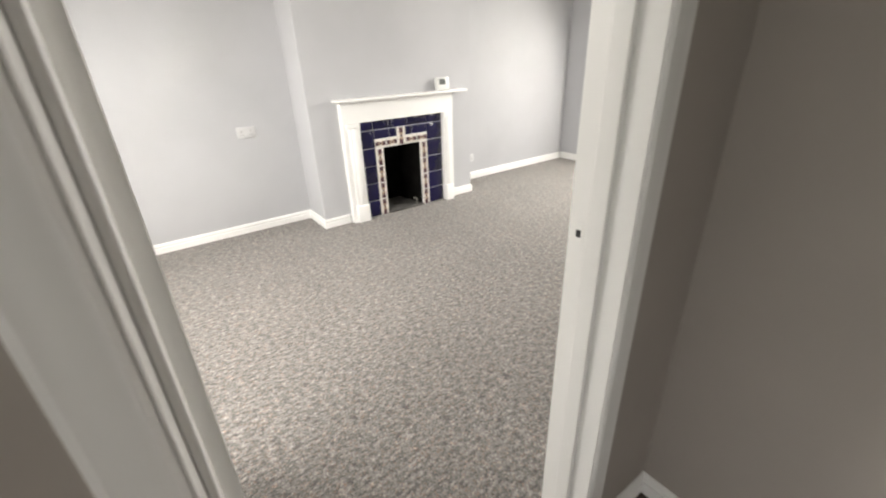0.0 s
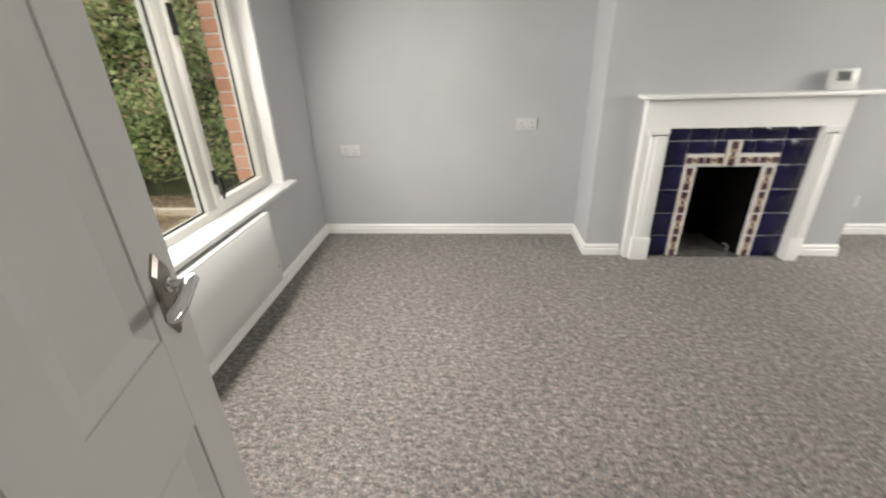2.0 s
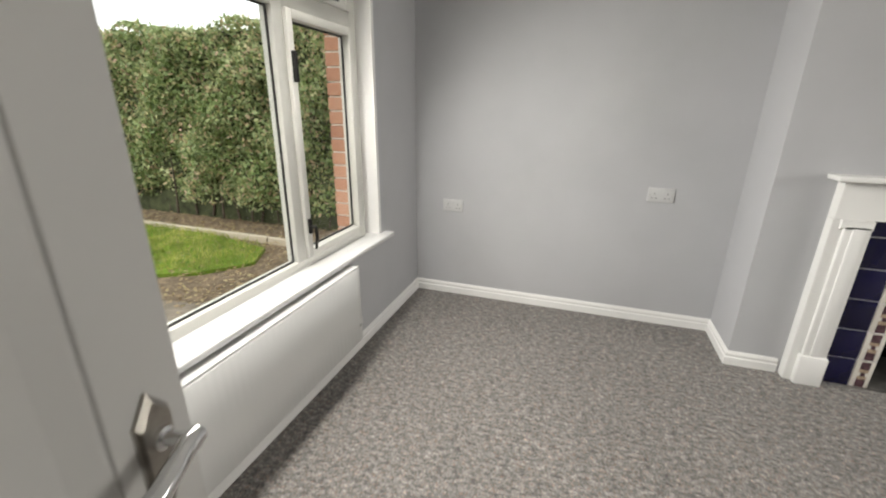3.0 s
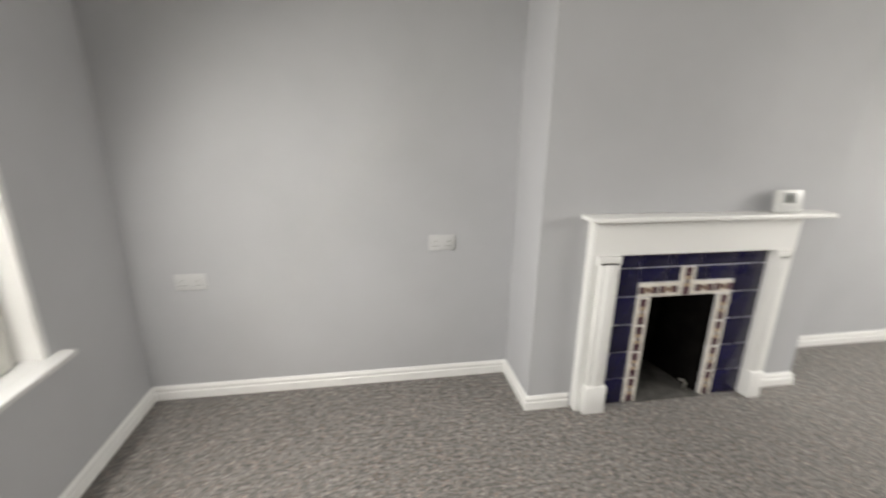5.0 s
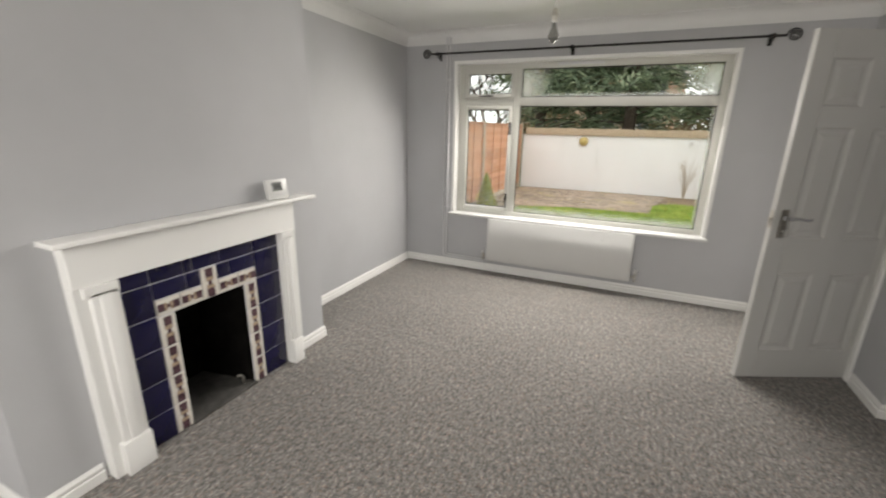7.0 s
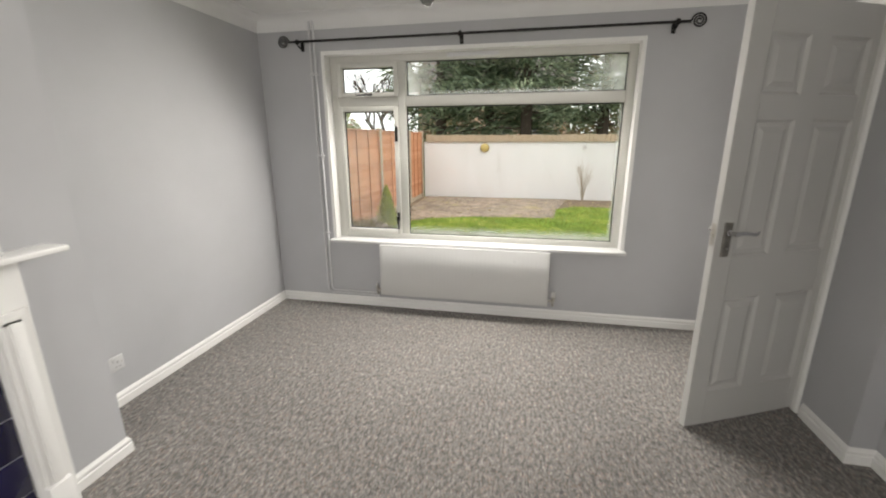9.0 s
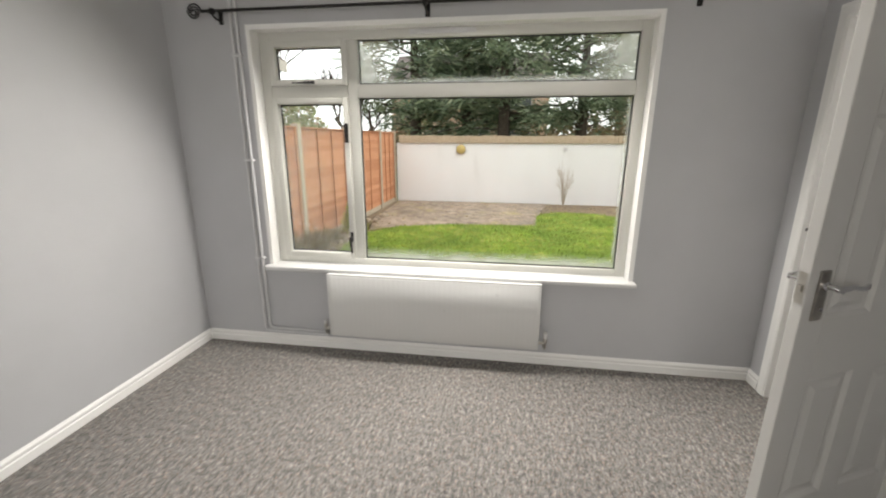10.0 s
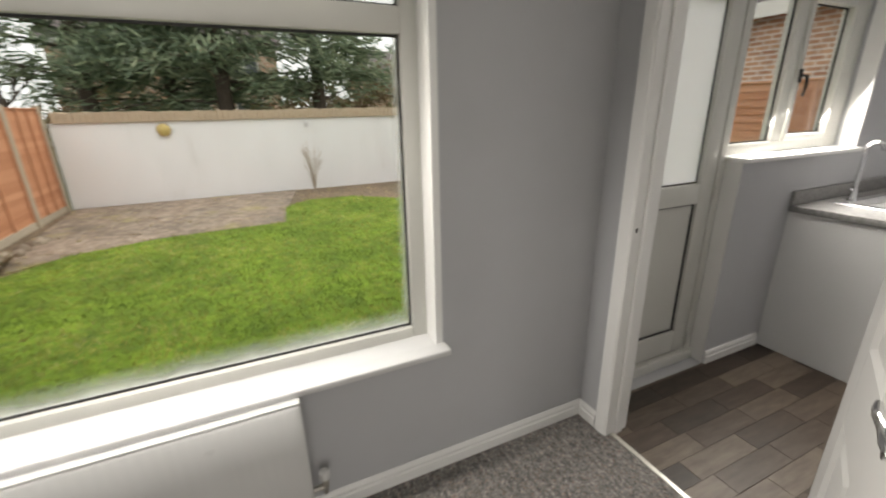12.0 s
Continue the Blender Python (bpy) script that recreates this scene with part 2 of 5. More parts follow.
# Soot taken blacker still, with the opening's shade put into the colour.
SOOT = plain("shaded_sooty_firebrick", (0.005, 0.0045, 0.0042), 0.95, 0.0, 0.6, 9)
HEARTH = plain("grey_hearth_cement", (0.065, 0.062, 0.058), 0.9, 0.0, 0.4, 14)
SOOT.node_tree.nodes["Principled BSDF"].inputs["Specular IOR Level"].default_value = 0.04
GLASS = glass_material("window_glass", (0.97, 0.985, 0.98))
MISTED = misted_glass("misted_window_glass", ((2, 0.645, 0.09), (1, 0.748, 0.04)), 0.5)
MISTED_SIDE = misted_glass("hazy_sash_glass", ((2, 0.66, 0.55), (1, 2.95, -0.7)), 0.15)
MISTED_TOP = misted_glass("misted_fanlight_glass", ((1, 0.748, 0.35), (1, 2.385, -0.30), (2, 1.772, 0.05)), 0.42)
OBSCURE = obscure_glass()
BULB = glass_material("bulb_glass", (0.66, 0.66, 0.65))
SLOT = plain("shaded_slot", (0.22, 0.22, 0.22), 0.7)
LCD = plain("lcd_screen", (0.12, 0.13, 0.12), 0.25)
GROUT = plain("pale_grout", (0.66, 0.66, 0.70), 0.8)
NAVY = pieces("navy_glazed_tile", [(0.0, (0.004, 0.0035, 0.026)), (0.6, (0.007, 0.006, 0.04)), (1.0, (0.012, 0.010, 0.055))], 0.16, 14, 0.0006)
CREAM = pieces("cream_glazed_tile", [(0.0, (0.60, 0.56, 0.50)), (1.0, (0.78, 0.75, 0.70))], 0.2, 20, 0.0004)
MOTIF_DARK = plain("mauve_brown_glaze", (0.085, 0.045, 0.055), 0.25, 0.0, 0.4, 60)
MOTIF_TAN = plain("tan_glaze", (0.36, 0.27, 0.20), 0.25, 0.0, 0.4, 60)
PLANK = pieces("vinyl_plank", [(0.25, (0.026, 0.017, 0.011)), (0.45, (0.058, 0.039, 0.027)), (0.6, (0.096, 0.069, 0.050)), (0.75, (0.155, 0.120, 0.091))], 0.45, 7, 0.0008, (5, 0.9, 1), 0.5)
VINYL = plain("vinyl_joint", (0.06, 0.045, 0.035), 0.6)
STRIP = plain("threshold_strip", (0.7, 0.68, 0.63), 0.3, 0.8)
HALLFLOOR = plain("dark_hall_floor", (0.06, 0.045, 0.036), 0.5)
WORKTOP = plain("grey_laminate_worktop", (0.22, 0.215, 0.21), 0.4, 0.0, 0.3, 60)
UNIT = painted("white_cabinet_board", (0.66, 0.66, 0.655), 0.4, grain=10, relief=0.0001, wear=0.02)
STEEL = plain("brushed_steel", (0.55, 0.55, 0.56), 0.28, 1.0)
BRICK = pieces("red_brick", [(0.1, (0.40, 0.18, 0.115)), (0.5, (0.54, 0.285, 0.19)), (0.9, (0.64, 0.39, 0.28))], 0.85, 30, 0.003)
MORTAR = plain("cement_mortar", (0.68, 0.62, 0.55), 0.95, 0.0, 0.2, 60)
BRICK_FAR = brick_wall_material("far_brickwork", ((0.34, 0.16, 0.09), (0.54, 0.32, 0.19)), (0.66, 0.60, 0.52))
BRICK_ORANGE = brick_wall_material("orange_brickwork", ((0.60, 0.22, 0.10), (0.66, 0.28, 0.14)), (0.58, 0.34, 0.22))
RENDER = rendered_wall_material()
COPING = pieces("brown_coping", [(0.1, (0.27, 0.19, 0.12)), (0.5, (0.43, 0.33, 0.23)), (0.9, (0.58, 0.49, 0.38))], 0.9, 20, 0.003)
FENCE = pieces("orange_stained_fence", [(0.1, (0.40, 0.17, 0.085)), (0.5, (0.54, 0.255, 0.14)), (0.9, (0.66, 0.35, 0.21))], 0.85, 10, 0.002, (1, 1, 6))
CONCRETE = pieces("concrete_post", [(0.1, (0.38, 0.33, 0.26)), (0.9, (0.58, 0.52, 0.42))], 0.95, 12, 0.003)
LAWN = ground_material("lawn_ground", [(0.3, (0.07, 0.13, 0.012)), (0.55, (0.17, 0.28, 0.022)), (0.75, (0.26, 0.36, 0.04))], 9.0, 0.02)
GRASS = leafy("grass_blades", [(0.0, (0.29, 0.36, 0.055)), (0.5, (0.37, 0.43, 0.07)), (0.9, (0.44, 0.49, 0.095)), (1.0, (0.46, 0.46, 0.16))], patch=0.6)
SOIL = ground_material("soil_and_litter", [(0.3, (0.11, 0.08, 0.055)), (0.5, (0.22, 0.165, 0.115)), (0.72, (0.40, 0.31, 0.21))], 14.0, 0.03)
MOSSY = ((0.30, 0.27, 0.09), 0.62)
PATIO = ground_material("worn_paving", [(0.3, (0.17, 0.13, 0.105)), (0.5, (0.30, 0.24, 0.195)), (0.7, (0.46, 0.39, 0.32))], 7.0, 0.015, moss=MOSSY)
PATH = ground_material("path_paving", [(0.3, (0.22, 0.185, 0.15)), (0.7, (0.38, 0.33, 0.28))], 6.0, 0.01)
FAR = ground_material("far_ground", [(0.3, (0.05, 0.07, 0.025)), (0.7, (0.12, 0.13, 0.06))], 0.5, 0.02)
HEDGE = leafy("hedge_leaves", [(0.0, (0.16, 0.22, 0.075)), (0.4, (0.29, 0.39, 0.14)), (0.75, (0.43, 0.51, 0.20)), (0.88, (0.50, 0.45, 0.20)), (1.0, (0.54, 0.39, 0.24))], patch=0.3)
HEDGECORE = plain("hedge_inner_shade", (0.05, 0.06, 0.028), 1.0, 0.0, 0.6, 8)
NEEDLE = leafy("cypress_foliage", [(0.0, (0.085, 0.125, 0.075)), (0.5, (0.165, 0.225, 0.135)), (0.9, (0.28, 0.34, 0.21)), (1.0, (0.38, 0.42, 0.27))])
GOLDEN = leafy("golden_conifer", [(0.0, (0.22, 0.30, 0.03)), (0.6, (0.42, 0.48, 0.06)), (1.0, (0.58, 0.58, 0.13))])
DRY = leafy("dry_stems", [(0.0, (0.14, 0.09, 0.05)), (0.6, (0.28, 0.21, 0.12)), (1.0, (0.20, 0.22, 0.08))])
LITTER = leafy("dead_leaf_litter", [(0.0, (0.24, 0.16, 0.09)), (0.6, (0.40, 0.31, 0.18)), (1.0, (0.48, 0.42, 0.22))])
BARK = plain("bark", (0.075, 0.058, 0.045), 0.95, 0.0, 0.4, 18)
TWIG = plain("pale_twig", (0.40, 0.35, 0.28), 0.9)
TILE_ROOF = plain("roof_tiles", (0.12, 0.10, 0.095), 0.8, 0.0, 0.3, 5)
FARGLASS = plain("dark_far_window", (0.10, 0.11, 0.12), 0.15)
BULKHEAD = plain("yellowed_plastic", (0.55, 0.43, 0.16), 0.5)


# ---- helpers for building ----
def mesh_of(bm, name, mat, smooth=None):
    me = bpy.data.meshes.new(name)
    bm.normal_update()
    bm.to_mesh(me)
    bm.free()
    for m in mat if isinstance(mat, (list, tuple)) else (mat,):
        me.materials.append(m)
    if smooth:
        me.shade_smooth()
        me.set_sharp_from_angle(angle=radians(smooth))
    return me


BASE = {}


def thing(name, at, label, category="", group="", kind=""):
    """An empty at the base of a thing; its parts are given in world metres."""
    ob = new(name)
    ob.location = at
    ob.empty_display_size = 0.05
    BASE[ob] = Vector(at)
    return tagged(ob, label, category, group, kind)


def part(name, bm, mat, parent, label="", smooth=None):
    off = BASE.get(parent, Vector())
    if off.length:
        bmesh.ops.translate(bm, verts=bm.verts, vec=-off)
    ob = new(name, mesh_of(bm, name, mat, smooth))
    ob.parent = parent
    BASE[ob] = off
    return tagged(ob, label)


def solid(name, bm, mat, label, category="", group="", kind="", smooth=None):
    """A thing or piece of the setting that is one mesh, in world metres."""
    ob = new(name, mesh_of(bm, name, mat, smooth))
    BASE[ob] = Vector()
    return tagged(ob, label, category, group, kind)


def box(bm, x0, x1, y0, y1, z0, z1, bevel=0.0, m=None, seg=2):
    made = bmesh.ops.create_cube(bm, size=1.0)["verts"]
    for v in made:
        v.co = Vector(((x0 + x1) / 2 + v.co.x * (x1 - x0), (y0 + y1) / 2 + v.co.y * (y1 - y0), (z0 + z1) / 2 + v.co.z * (z1 - z0)))
        if m is not None:
            v.co = m @ v.co
    if bevel:
        edges = list({e for v in made for e in v.link_edges})
        bmesh.ops.bevel(bm, geom=edges, offset=bevel, segments=seg, affect="EDGES", profile=0.5)
    return bm


def boxes(*rows, bevel=0.0):
    bm = bmesh.new()
    for r in rows:
        box(bm, *r, bevel=bevel)
    return bm


def tube(bm, pts, r, seg=10, caps=True):
    pts = [Vector(p) for p in pts]
    rs = r if isinstance(r, (list, tuple)) else [r] * len(pts)
    rings, side = [], None
    for i, p in enumerate(pts):
        d = (pts[min(i + 1, len(pts) - 1)] - pts[max(i - 1, 0)]).normalized()
        if side is None:
            side = d.orthogonal().normalized()
        side = (side - d * side.dot(d)).normalized()
        up = d.cross(side)
        rings.append([bm.verts.new(p + rs[i] * (math.cos(a) * side + math.sin(a) * up)) for a in (2 * math.pi * k / seg for k in range(seg))])
    for a, b in zip(rings, rings[1:]):
        for k in range(seg):
            bm.faces.new((a[k], a[(k + 1) % seg], b[(k + 1) % seg], b[k]))
    if caps:
        bm.faces.new(rings[0][::-1])
        bm.faces.new(rings[-1])
    return bm


def lathe(bm, at, axis, profile, seg=20):
    """profile: (distance along the axis, radius)."""
    at, axis = Vector(at), Vector(axis).normalized()
    return tube(bm, [at + axis * d for d, _ in profile], [max(r, 1e-4) for _, r in profile], seg)


def sweep(bm, profile, way, closed=False):
    """profile: (out, up) pairs; way: xy corners of the wall's foot, the room on its left-hand side."""
    n = len(way)
    rings = []
    for i, p in enumerate(way):
        p = Vector(p)
        a = (p - Vector(way[i - 1])).normalized() if i or closed else None
        b = (Vector(way[(i + 1) % n]) - p).normalized() if i < n - 1 or closed else None
        na = Vector((-a.y, a.x)) if a is not None else None
        nb = Vector((-b.y, b.x)) if b is not None else None
        if na is None or nb is None:
            off = na if nb is None else nb
        else:
            off = (na + nb) / (1 + na.dot(nb))
        rings.append([bm.verts.new((p.x + off.x * o, p.y + off.y * o, u)) for o, u in profile])
    k = len(profile)
    pairs = list(zip(rings, rings[1:])) + ([(rings[-1], rings[0])] if closed else [])
    for a, b in pairs:
        for j in range(k):
            bm.faces.new((a[j], b[j], b[(j + 1) % k], a[(j + 1) % k]))
    if not closed:
        bm.faces.new(rings[0])
        bm.faces.new(rings[-1][::-1])
    bmesh.ops.recalc_face_normals(bm, faces=bm.faces)
    return bm


def wall_boxes(axis, lo, hi, a0, a1, z0, z1, holes):
    """A wall between lo and hi on its thin axis, from a0 to a1 along the other, with holes (a, b, low, high)."""
    cuts = sorted({a0, a1, *(h[0] for h in holes), *(h[1] for h in holes)})
    bm = bmesh.new()
    for s, e in zip(cuts, cuts[1:]):
        mid = (s + e) / 2
        spans, z = [], z0
        for h in sorted((h for h in holes if h[0] < mid < h[1]), key=lambda h: h[2]):
            if h[2] > z:
                spans.append((z, h[2]))
            z = h[3]
        if z < z1:
            spans.append((z, z1))
        for u, v in spans:
            box(bm, *((lo, hi, s, e) if axis == "x" else (s, e, lo, hi)), u, v)
    bmesh.ops.remove_doubles(bm, verts=bm.verts, dist=1e-5)
    return bm


# ---- the house: walls, floors, ceilings ----
XW, XE, YN, YB, YS, YS2, YD, ZC = -0.875, 4.71, 3.59, 3.215, -0.19, -0.085, 0.345, 2.37
BX0, BX1 = 1.115, 2.765
WEST_HOLE = (0.64, 2.985, 0.585, 2.085)
EAST_HOLE = (0.685, 3.03, 0.585, 2.085)

solid("wall_east", wall_boxes("x", XE, 4.90, -3.1, 3.9, -0.25, 2.75, [EAST_HOLE, (-1.03, -0.16, 0.0, 2.06), (-2.12, -1.03, 1.2, 2.06)]), WALL, "pale grey painted plaster wall with a wide garden window", kind="structure")
# The second hole is assumed, out of view, made for the hall's fill lamp.
wall_west = solid("wall_west", wall_boxes("x", -1.03, XW, -2.32, 3.9, -0.25, 2.75, [WEST_HOLE, (-1.4, -0.6, 0.5, 2.0)]), WALL, "pale grey painted plaster wall with the front window", kind="structure")
solid("wall_north", wall_boxes("y", YN, 3.85, XW, XE, -0.25, 2.6, []), WALL, "pale grey painted plaster wall behind the fireplace alcoves", kind="structure")
# the chimney breast, open at the fire
solid("chimney_breast", wall_boxes("y", YB, YN, BX0, BX1, 0, ZC, [(1.735, 2.13, -0.01, 0.635)]), WALL, "pale grey plastered chimney breast", kind="structure")
solid("wall_hall", wall_boxes("y", 0.215, YD, XW, 1.15, 0, ZC, [(-0.105, 0.715, -0.01, 2.02)]), WALL, "painted partition wall with the hall doorway", kind="structure")
solid("wall_hall_side", boxes((1.03, 1.15, -2.2, 0.215, 0, ZC)), HALL, "hall side wall with the hall's low light in its paint", kind="structure")
solid("wall_hall_lining", boxes((XW, -0.14, 0.2105, 0.215, 0, ZC), (0.75, 1.03, 0.2105, 0.215, 0, ZC), (-0.14, 0.75, 0.2105, 0.215, 2.05, ZC)), HALL, "plaster on the hall side of the partition, low light in its paint", kind="structure")
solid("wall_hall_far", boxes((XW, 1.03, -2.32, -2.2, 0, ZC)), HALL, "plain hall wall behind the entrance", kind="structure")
solid("wall_south", wall_boxes("y", -0.31, YS, 1.15, 3.36, 0, ZC, []), WALL, "pale grey painted plaster wall", kind="structure")
solid("wall_south_kitchen", wall_boxes("y", -0.205, YS2, 3.36, XE, 0, ZC, [(3.755, 4.55, -0.01, 2.02)]), WALL, "pale grey painted plaster wall with the kitchen doorway", kind="structure")
solid("wall_kitchen_south", boxes((2.3, XE, -3.1, -2.98, 0, ZC)), WALL, "plain painted kitchen end wall", kind="structure")
solid("wall_kitchen_west", boxes((2.3, 2.42, -2.98, -0.31, 0, ZC)), WALL, "plain painted kitchen side wall", kind="structure")

solid("floor", boxes((XW, 1.15, 0.27, YN, -0.06, 0.0), (1.15, 3.36, YS, YN, -0.06, 0.0), (3.36, XE, -0.117, YN, -0.06, 0.0)), CARPET, "grey flecked loop-pile fitted carpet", kind="structure")
solid("floor_hall", boxes((XW, 1.03, -2.2, 0.27, -0.06, -0.002)), HALLFLOOR, "dark brown hall floor", kind="structure")
solid("ceiling", boxes((-1.0, 5.0, -3.1, 3.85, ZC, 2.5)), CEIL, "white painted plaster ceiling", kind="structure")
solid("roof", boxes((-1.3, 5.2, -3.4, 4.1, 2.752, 2.9)), TILE_ROOF, "plain roof slab over the rooms", kind="structure")

ROOM = [(XW, YD), (1.15, YD), (1.15, YS), (3.36, YS), (3.36, YS2), (XE, YS2), (XE, YN), (BX1, YN), (BX1, YB), (BX0, YB), (BX0, YN), (XW, YN)]
COVE = [(0, 2.262), (0.006, 2.262)] + [(0.10 - 0.094 * math.cos(a), 2.268 + 0.094 * math.sin(a)) for a in (radians(15 * k) for k in range(1, 6))] + [(0.10, 2.364), (0.106, 2.364), (0.106, 2.371), (0, 2.371)]
solid("coving", sweep(bmesh.new(), COVE, ROOM, True), CEIL, "white plaster coving round the ceiling", kind="structure", smooth=35)

SKIRT = [(0, 0), (0.015, 0), (0.015, 0.044), (0.009, 0.048), (0.012, 0.054), (0.0115, 0.066), (0.006, 0.074), (0.004, 0.080), (0, 0.080)]
HSKIRT = [(0, -0.002)] + SKIRT[1:]


def skirting(way, profile=SKIRT):
    solid("baseboard", sweep(bmesh.new(), profile, way), GLOSS, "white gloss moulded skirting board", kind="structure", smooth=30)


skirting([(XE, YN), (BX1, YN), (BX1, YB), (2.515, YB)])
skirting([(1.345, YB), (BX0, YB), (BX0, YN), (XW, YN)])
skirting([(XW, YN - 0.015), (XW, YD), (-0.15, YD)])
skirting([(0.76, YD), (1.15, YD), (1.15, YS), (3.36, YS), (3.36, YS2), (3.69, YS2)])
skirting([(4.595, YS2), (XE, YS2), (XE, YN - 0.015)])
skirting([(0.76, 0.2105), (1.03, 0.2105), (1.03, -2.2)][::-1])
skirting([(XE, -1.035), (XE, -1.53)][::-1])


# ---- doorways: linings, stops, architraves ----
ARCH = [(0.0, 0.0), (0.062, 0.0), (0.062, 0.010), (0.052, 0.017), (0.040, 0.015), (0.030, 0.018), (0.014, 0.013), (0.006, 0.014), (0.0, 0.009)]


def architrave(name, x0, x1, top, y, out, zb=0.0):
    """A moulded frame on one face of a wall round an opening: x0 to x1; out: +1 or -1 along y."""
    bm = bmesh.new()
    rows = []
    for px, pz, sx, sz in ((x0, zb, -1, 0), (x0, top, -1, 1), (x1, top, 1, 1), (x1, zb, 1, 0)):
        rows.append([bm.verts.new((px + sx * a, y + out * b, pz + sz * a)) for a, b in ARCH])
    k = len(ARCH)
    for a, b in zip(rows, rows[1:]):
        for j in range(k):
            bm.faces.new((a[j], b[j], b[(j + 1) % k], a[(j + 1) % k]))
    bm.faces.new(rows[0])
    bm.faces.new(rows[-1][::-1])
    bmesh.ops.recalc_face_normals(bm, faces=bm.faces)
    solid("architrave", bm, GLOSS, "white gloss moulded door architrave", kind="structure", smooth=40)


def lining(x0, x1, y0, y1, stop0, stop1, strike):
    """Jambs and head in a wall from y0 to y1, with a door stop and a strike plate on the x1 jamb."""
    bm = boxes((x0 - 0.025, x0, y0, y1, 0, 2.02), (x1, x1 + 0.025, y0, y1, 0, 2.02), (x0, x1, y0, y1, 1.995, 2.02))
    ob = solid("door_lining", bm, GLOSS, "white gloss timber door lining", kind="structure")
    part("door_stop", boxes((x0, x0 + 0.012, stop0, stop1, 0, 1.995), (x1 - 0.012, x1, stop0, stop1, 0, 1.995), (x0 + 0.012, x1 - 0.012, stop0, stop1, 1.983, 1.995), bevel=0.003), GLOSS, ob)
    part("strike_plate", boxes((x1 - 0.0016, x1, strike - 0.011, strike + 0.011, 0.965, 1.025), bevel=0.0006), GLOSS, ob, "painted-over strike plate")
    part("strike_hole", boxes((x1 - 0.0022, x1 - 0.0004, strike - 0.006, strike + 0.006, 0.989, 1.006)), GASKET, ob, "dark latch hole")


lining(-0.08, 0.69, 0.205, 0.352, 0.258, 0.300, 0.325)
architrave("hall", -0.085, 0.695, 2.0, YD, 1)
architrave("hall", -0.085, 0.695, 2.0, 0.2105, -1, -0.002)
lining(3.78, 4.525, -0.205, -0.078, -0.170, -0.128, -0.100)
architrave("kitchen", 3.775, 4.53, 2.0, YS2, 1)
architrave("kitchen", 3.775, 4.53, 2.0, -0.205, -1)


# ---- six-panel doors ----
def lever(sign, y, door, deco):
    """A lever on one face of a door: plate, neck and lever; sign: the face's side; deco: pointed plate, short drooping lever."""
    plate = bmesh.new()
    if deco:
        out = [(0.680, 0.892), (0.704, 0.852), (0.728, 0.892), (0.728, 0.985), (0.704, 1.016), (0.680, 0.985)]
        rows = [[plate.verts.new((cx + (a - cx) * k, y + sign * d, 0.935 + (b - 0.935) * k)) for a, b in out] for cx, k, d in ((0.704, 1, 0), (0.704, 1, 0.005), (0.704, 0.86, 0.010))]
        for p, q in zip(rows, rows[1:]):
            for k in range(6):
                plate.faces.new((p[k], p[(k + 1) % 6], q[(k + 1) % 6], q[k]))
        plate.faces.new(rows[-1])
        bmesh.ops.recalc_face_normals(plate, faces=plate.faces)
    else:
        box(plate, 0.683, 0.725, min(y, y + sign * 0.008), max(y, y + sign * 0.008), 0.905, 1.065, bevel=0.003)
    p = part("handle_plate", plate, PLATE, door, "aged chrome backplate", smooth=30)
    z = 0.955 if deco else 1.02
    lv = bmesh.new()
    yy = y + sign * 0.050
    lathe(lv, (0.704, y + sign * 0.008, z), (0, sign, 0), [(0, 0.014), (0.008, 0.014), (0.010, 0.009), (0.04, 0.009), (0.048, 0.011)], 14)
    if deco:
        tube(lv, [(0.714, yy, z + 0.002), (0.698, yy, z + 0.003), (0.672, yy + sign * 0.003, z - 0.004), (0.645, yy + sign * 0.003, z - 0.014), (0.622, yy, z - 0.020), (0.612, yy, z - 0.020)], [0.011, 0.0125, 0.0125, 0.0125, 0.012, 0.006], 12)
    else:
        tube(lv, [(0.710, yy - sign * 0.004, z), (0.690, yy, z + 0.002), (0.660, yy, z + 0.004), (0.630, yy, z - 0.001), (0.605, yy, z - 0.007), (0.590, yy, z - 0.003), (0.582, yy, z + 0.006)], [0.009, 0.010, 0.009, 0.0085, 0.008, 0.0075, 0.004], 12)
    part("handle_lever", lv, CHROME, p, smooth=50)
    sc = bmesh.new()
    lathe(sc, (0.704, y + sign * 0.008, 0.905 if deco else 0.945), (0, sign, 0), [(0, 0.006), (0.006, 0.006), (0.008, 0.003)], 10)
    part("turn_snib", sc, CHROME, p)


FIELDED = ((0, 0.0005), (0.006, 0.004), (0.014, 0.010), (0.030, 0.010), (0.052, 0.003), (0.058, 0.003))
FLAT = ((0, 0.0003), (0.001, 0.004), (0.007, 0.005), (0.038, 0.0155), (0.040, 0.0155))


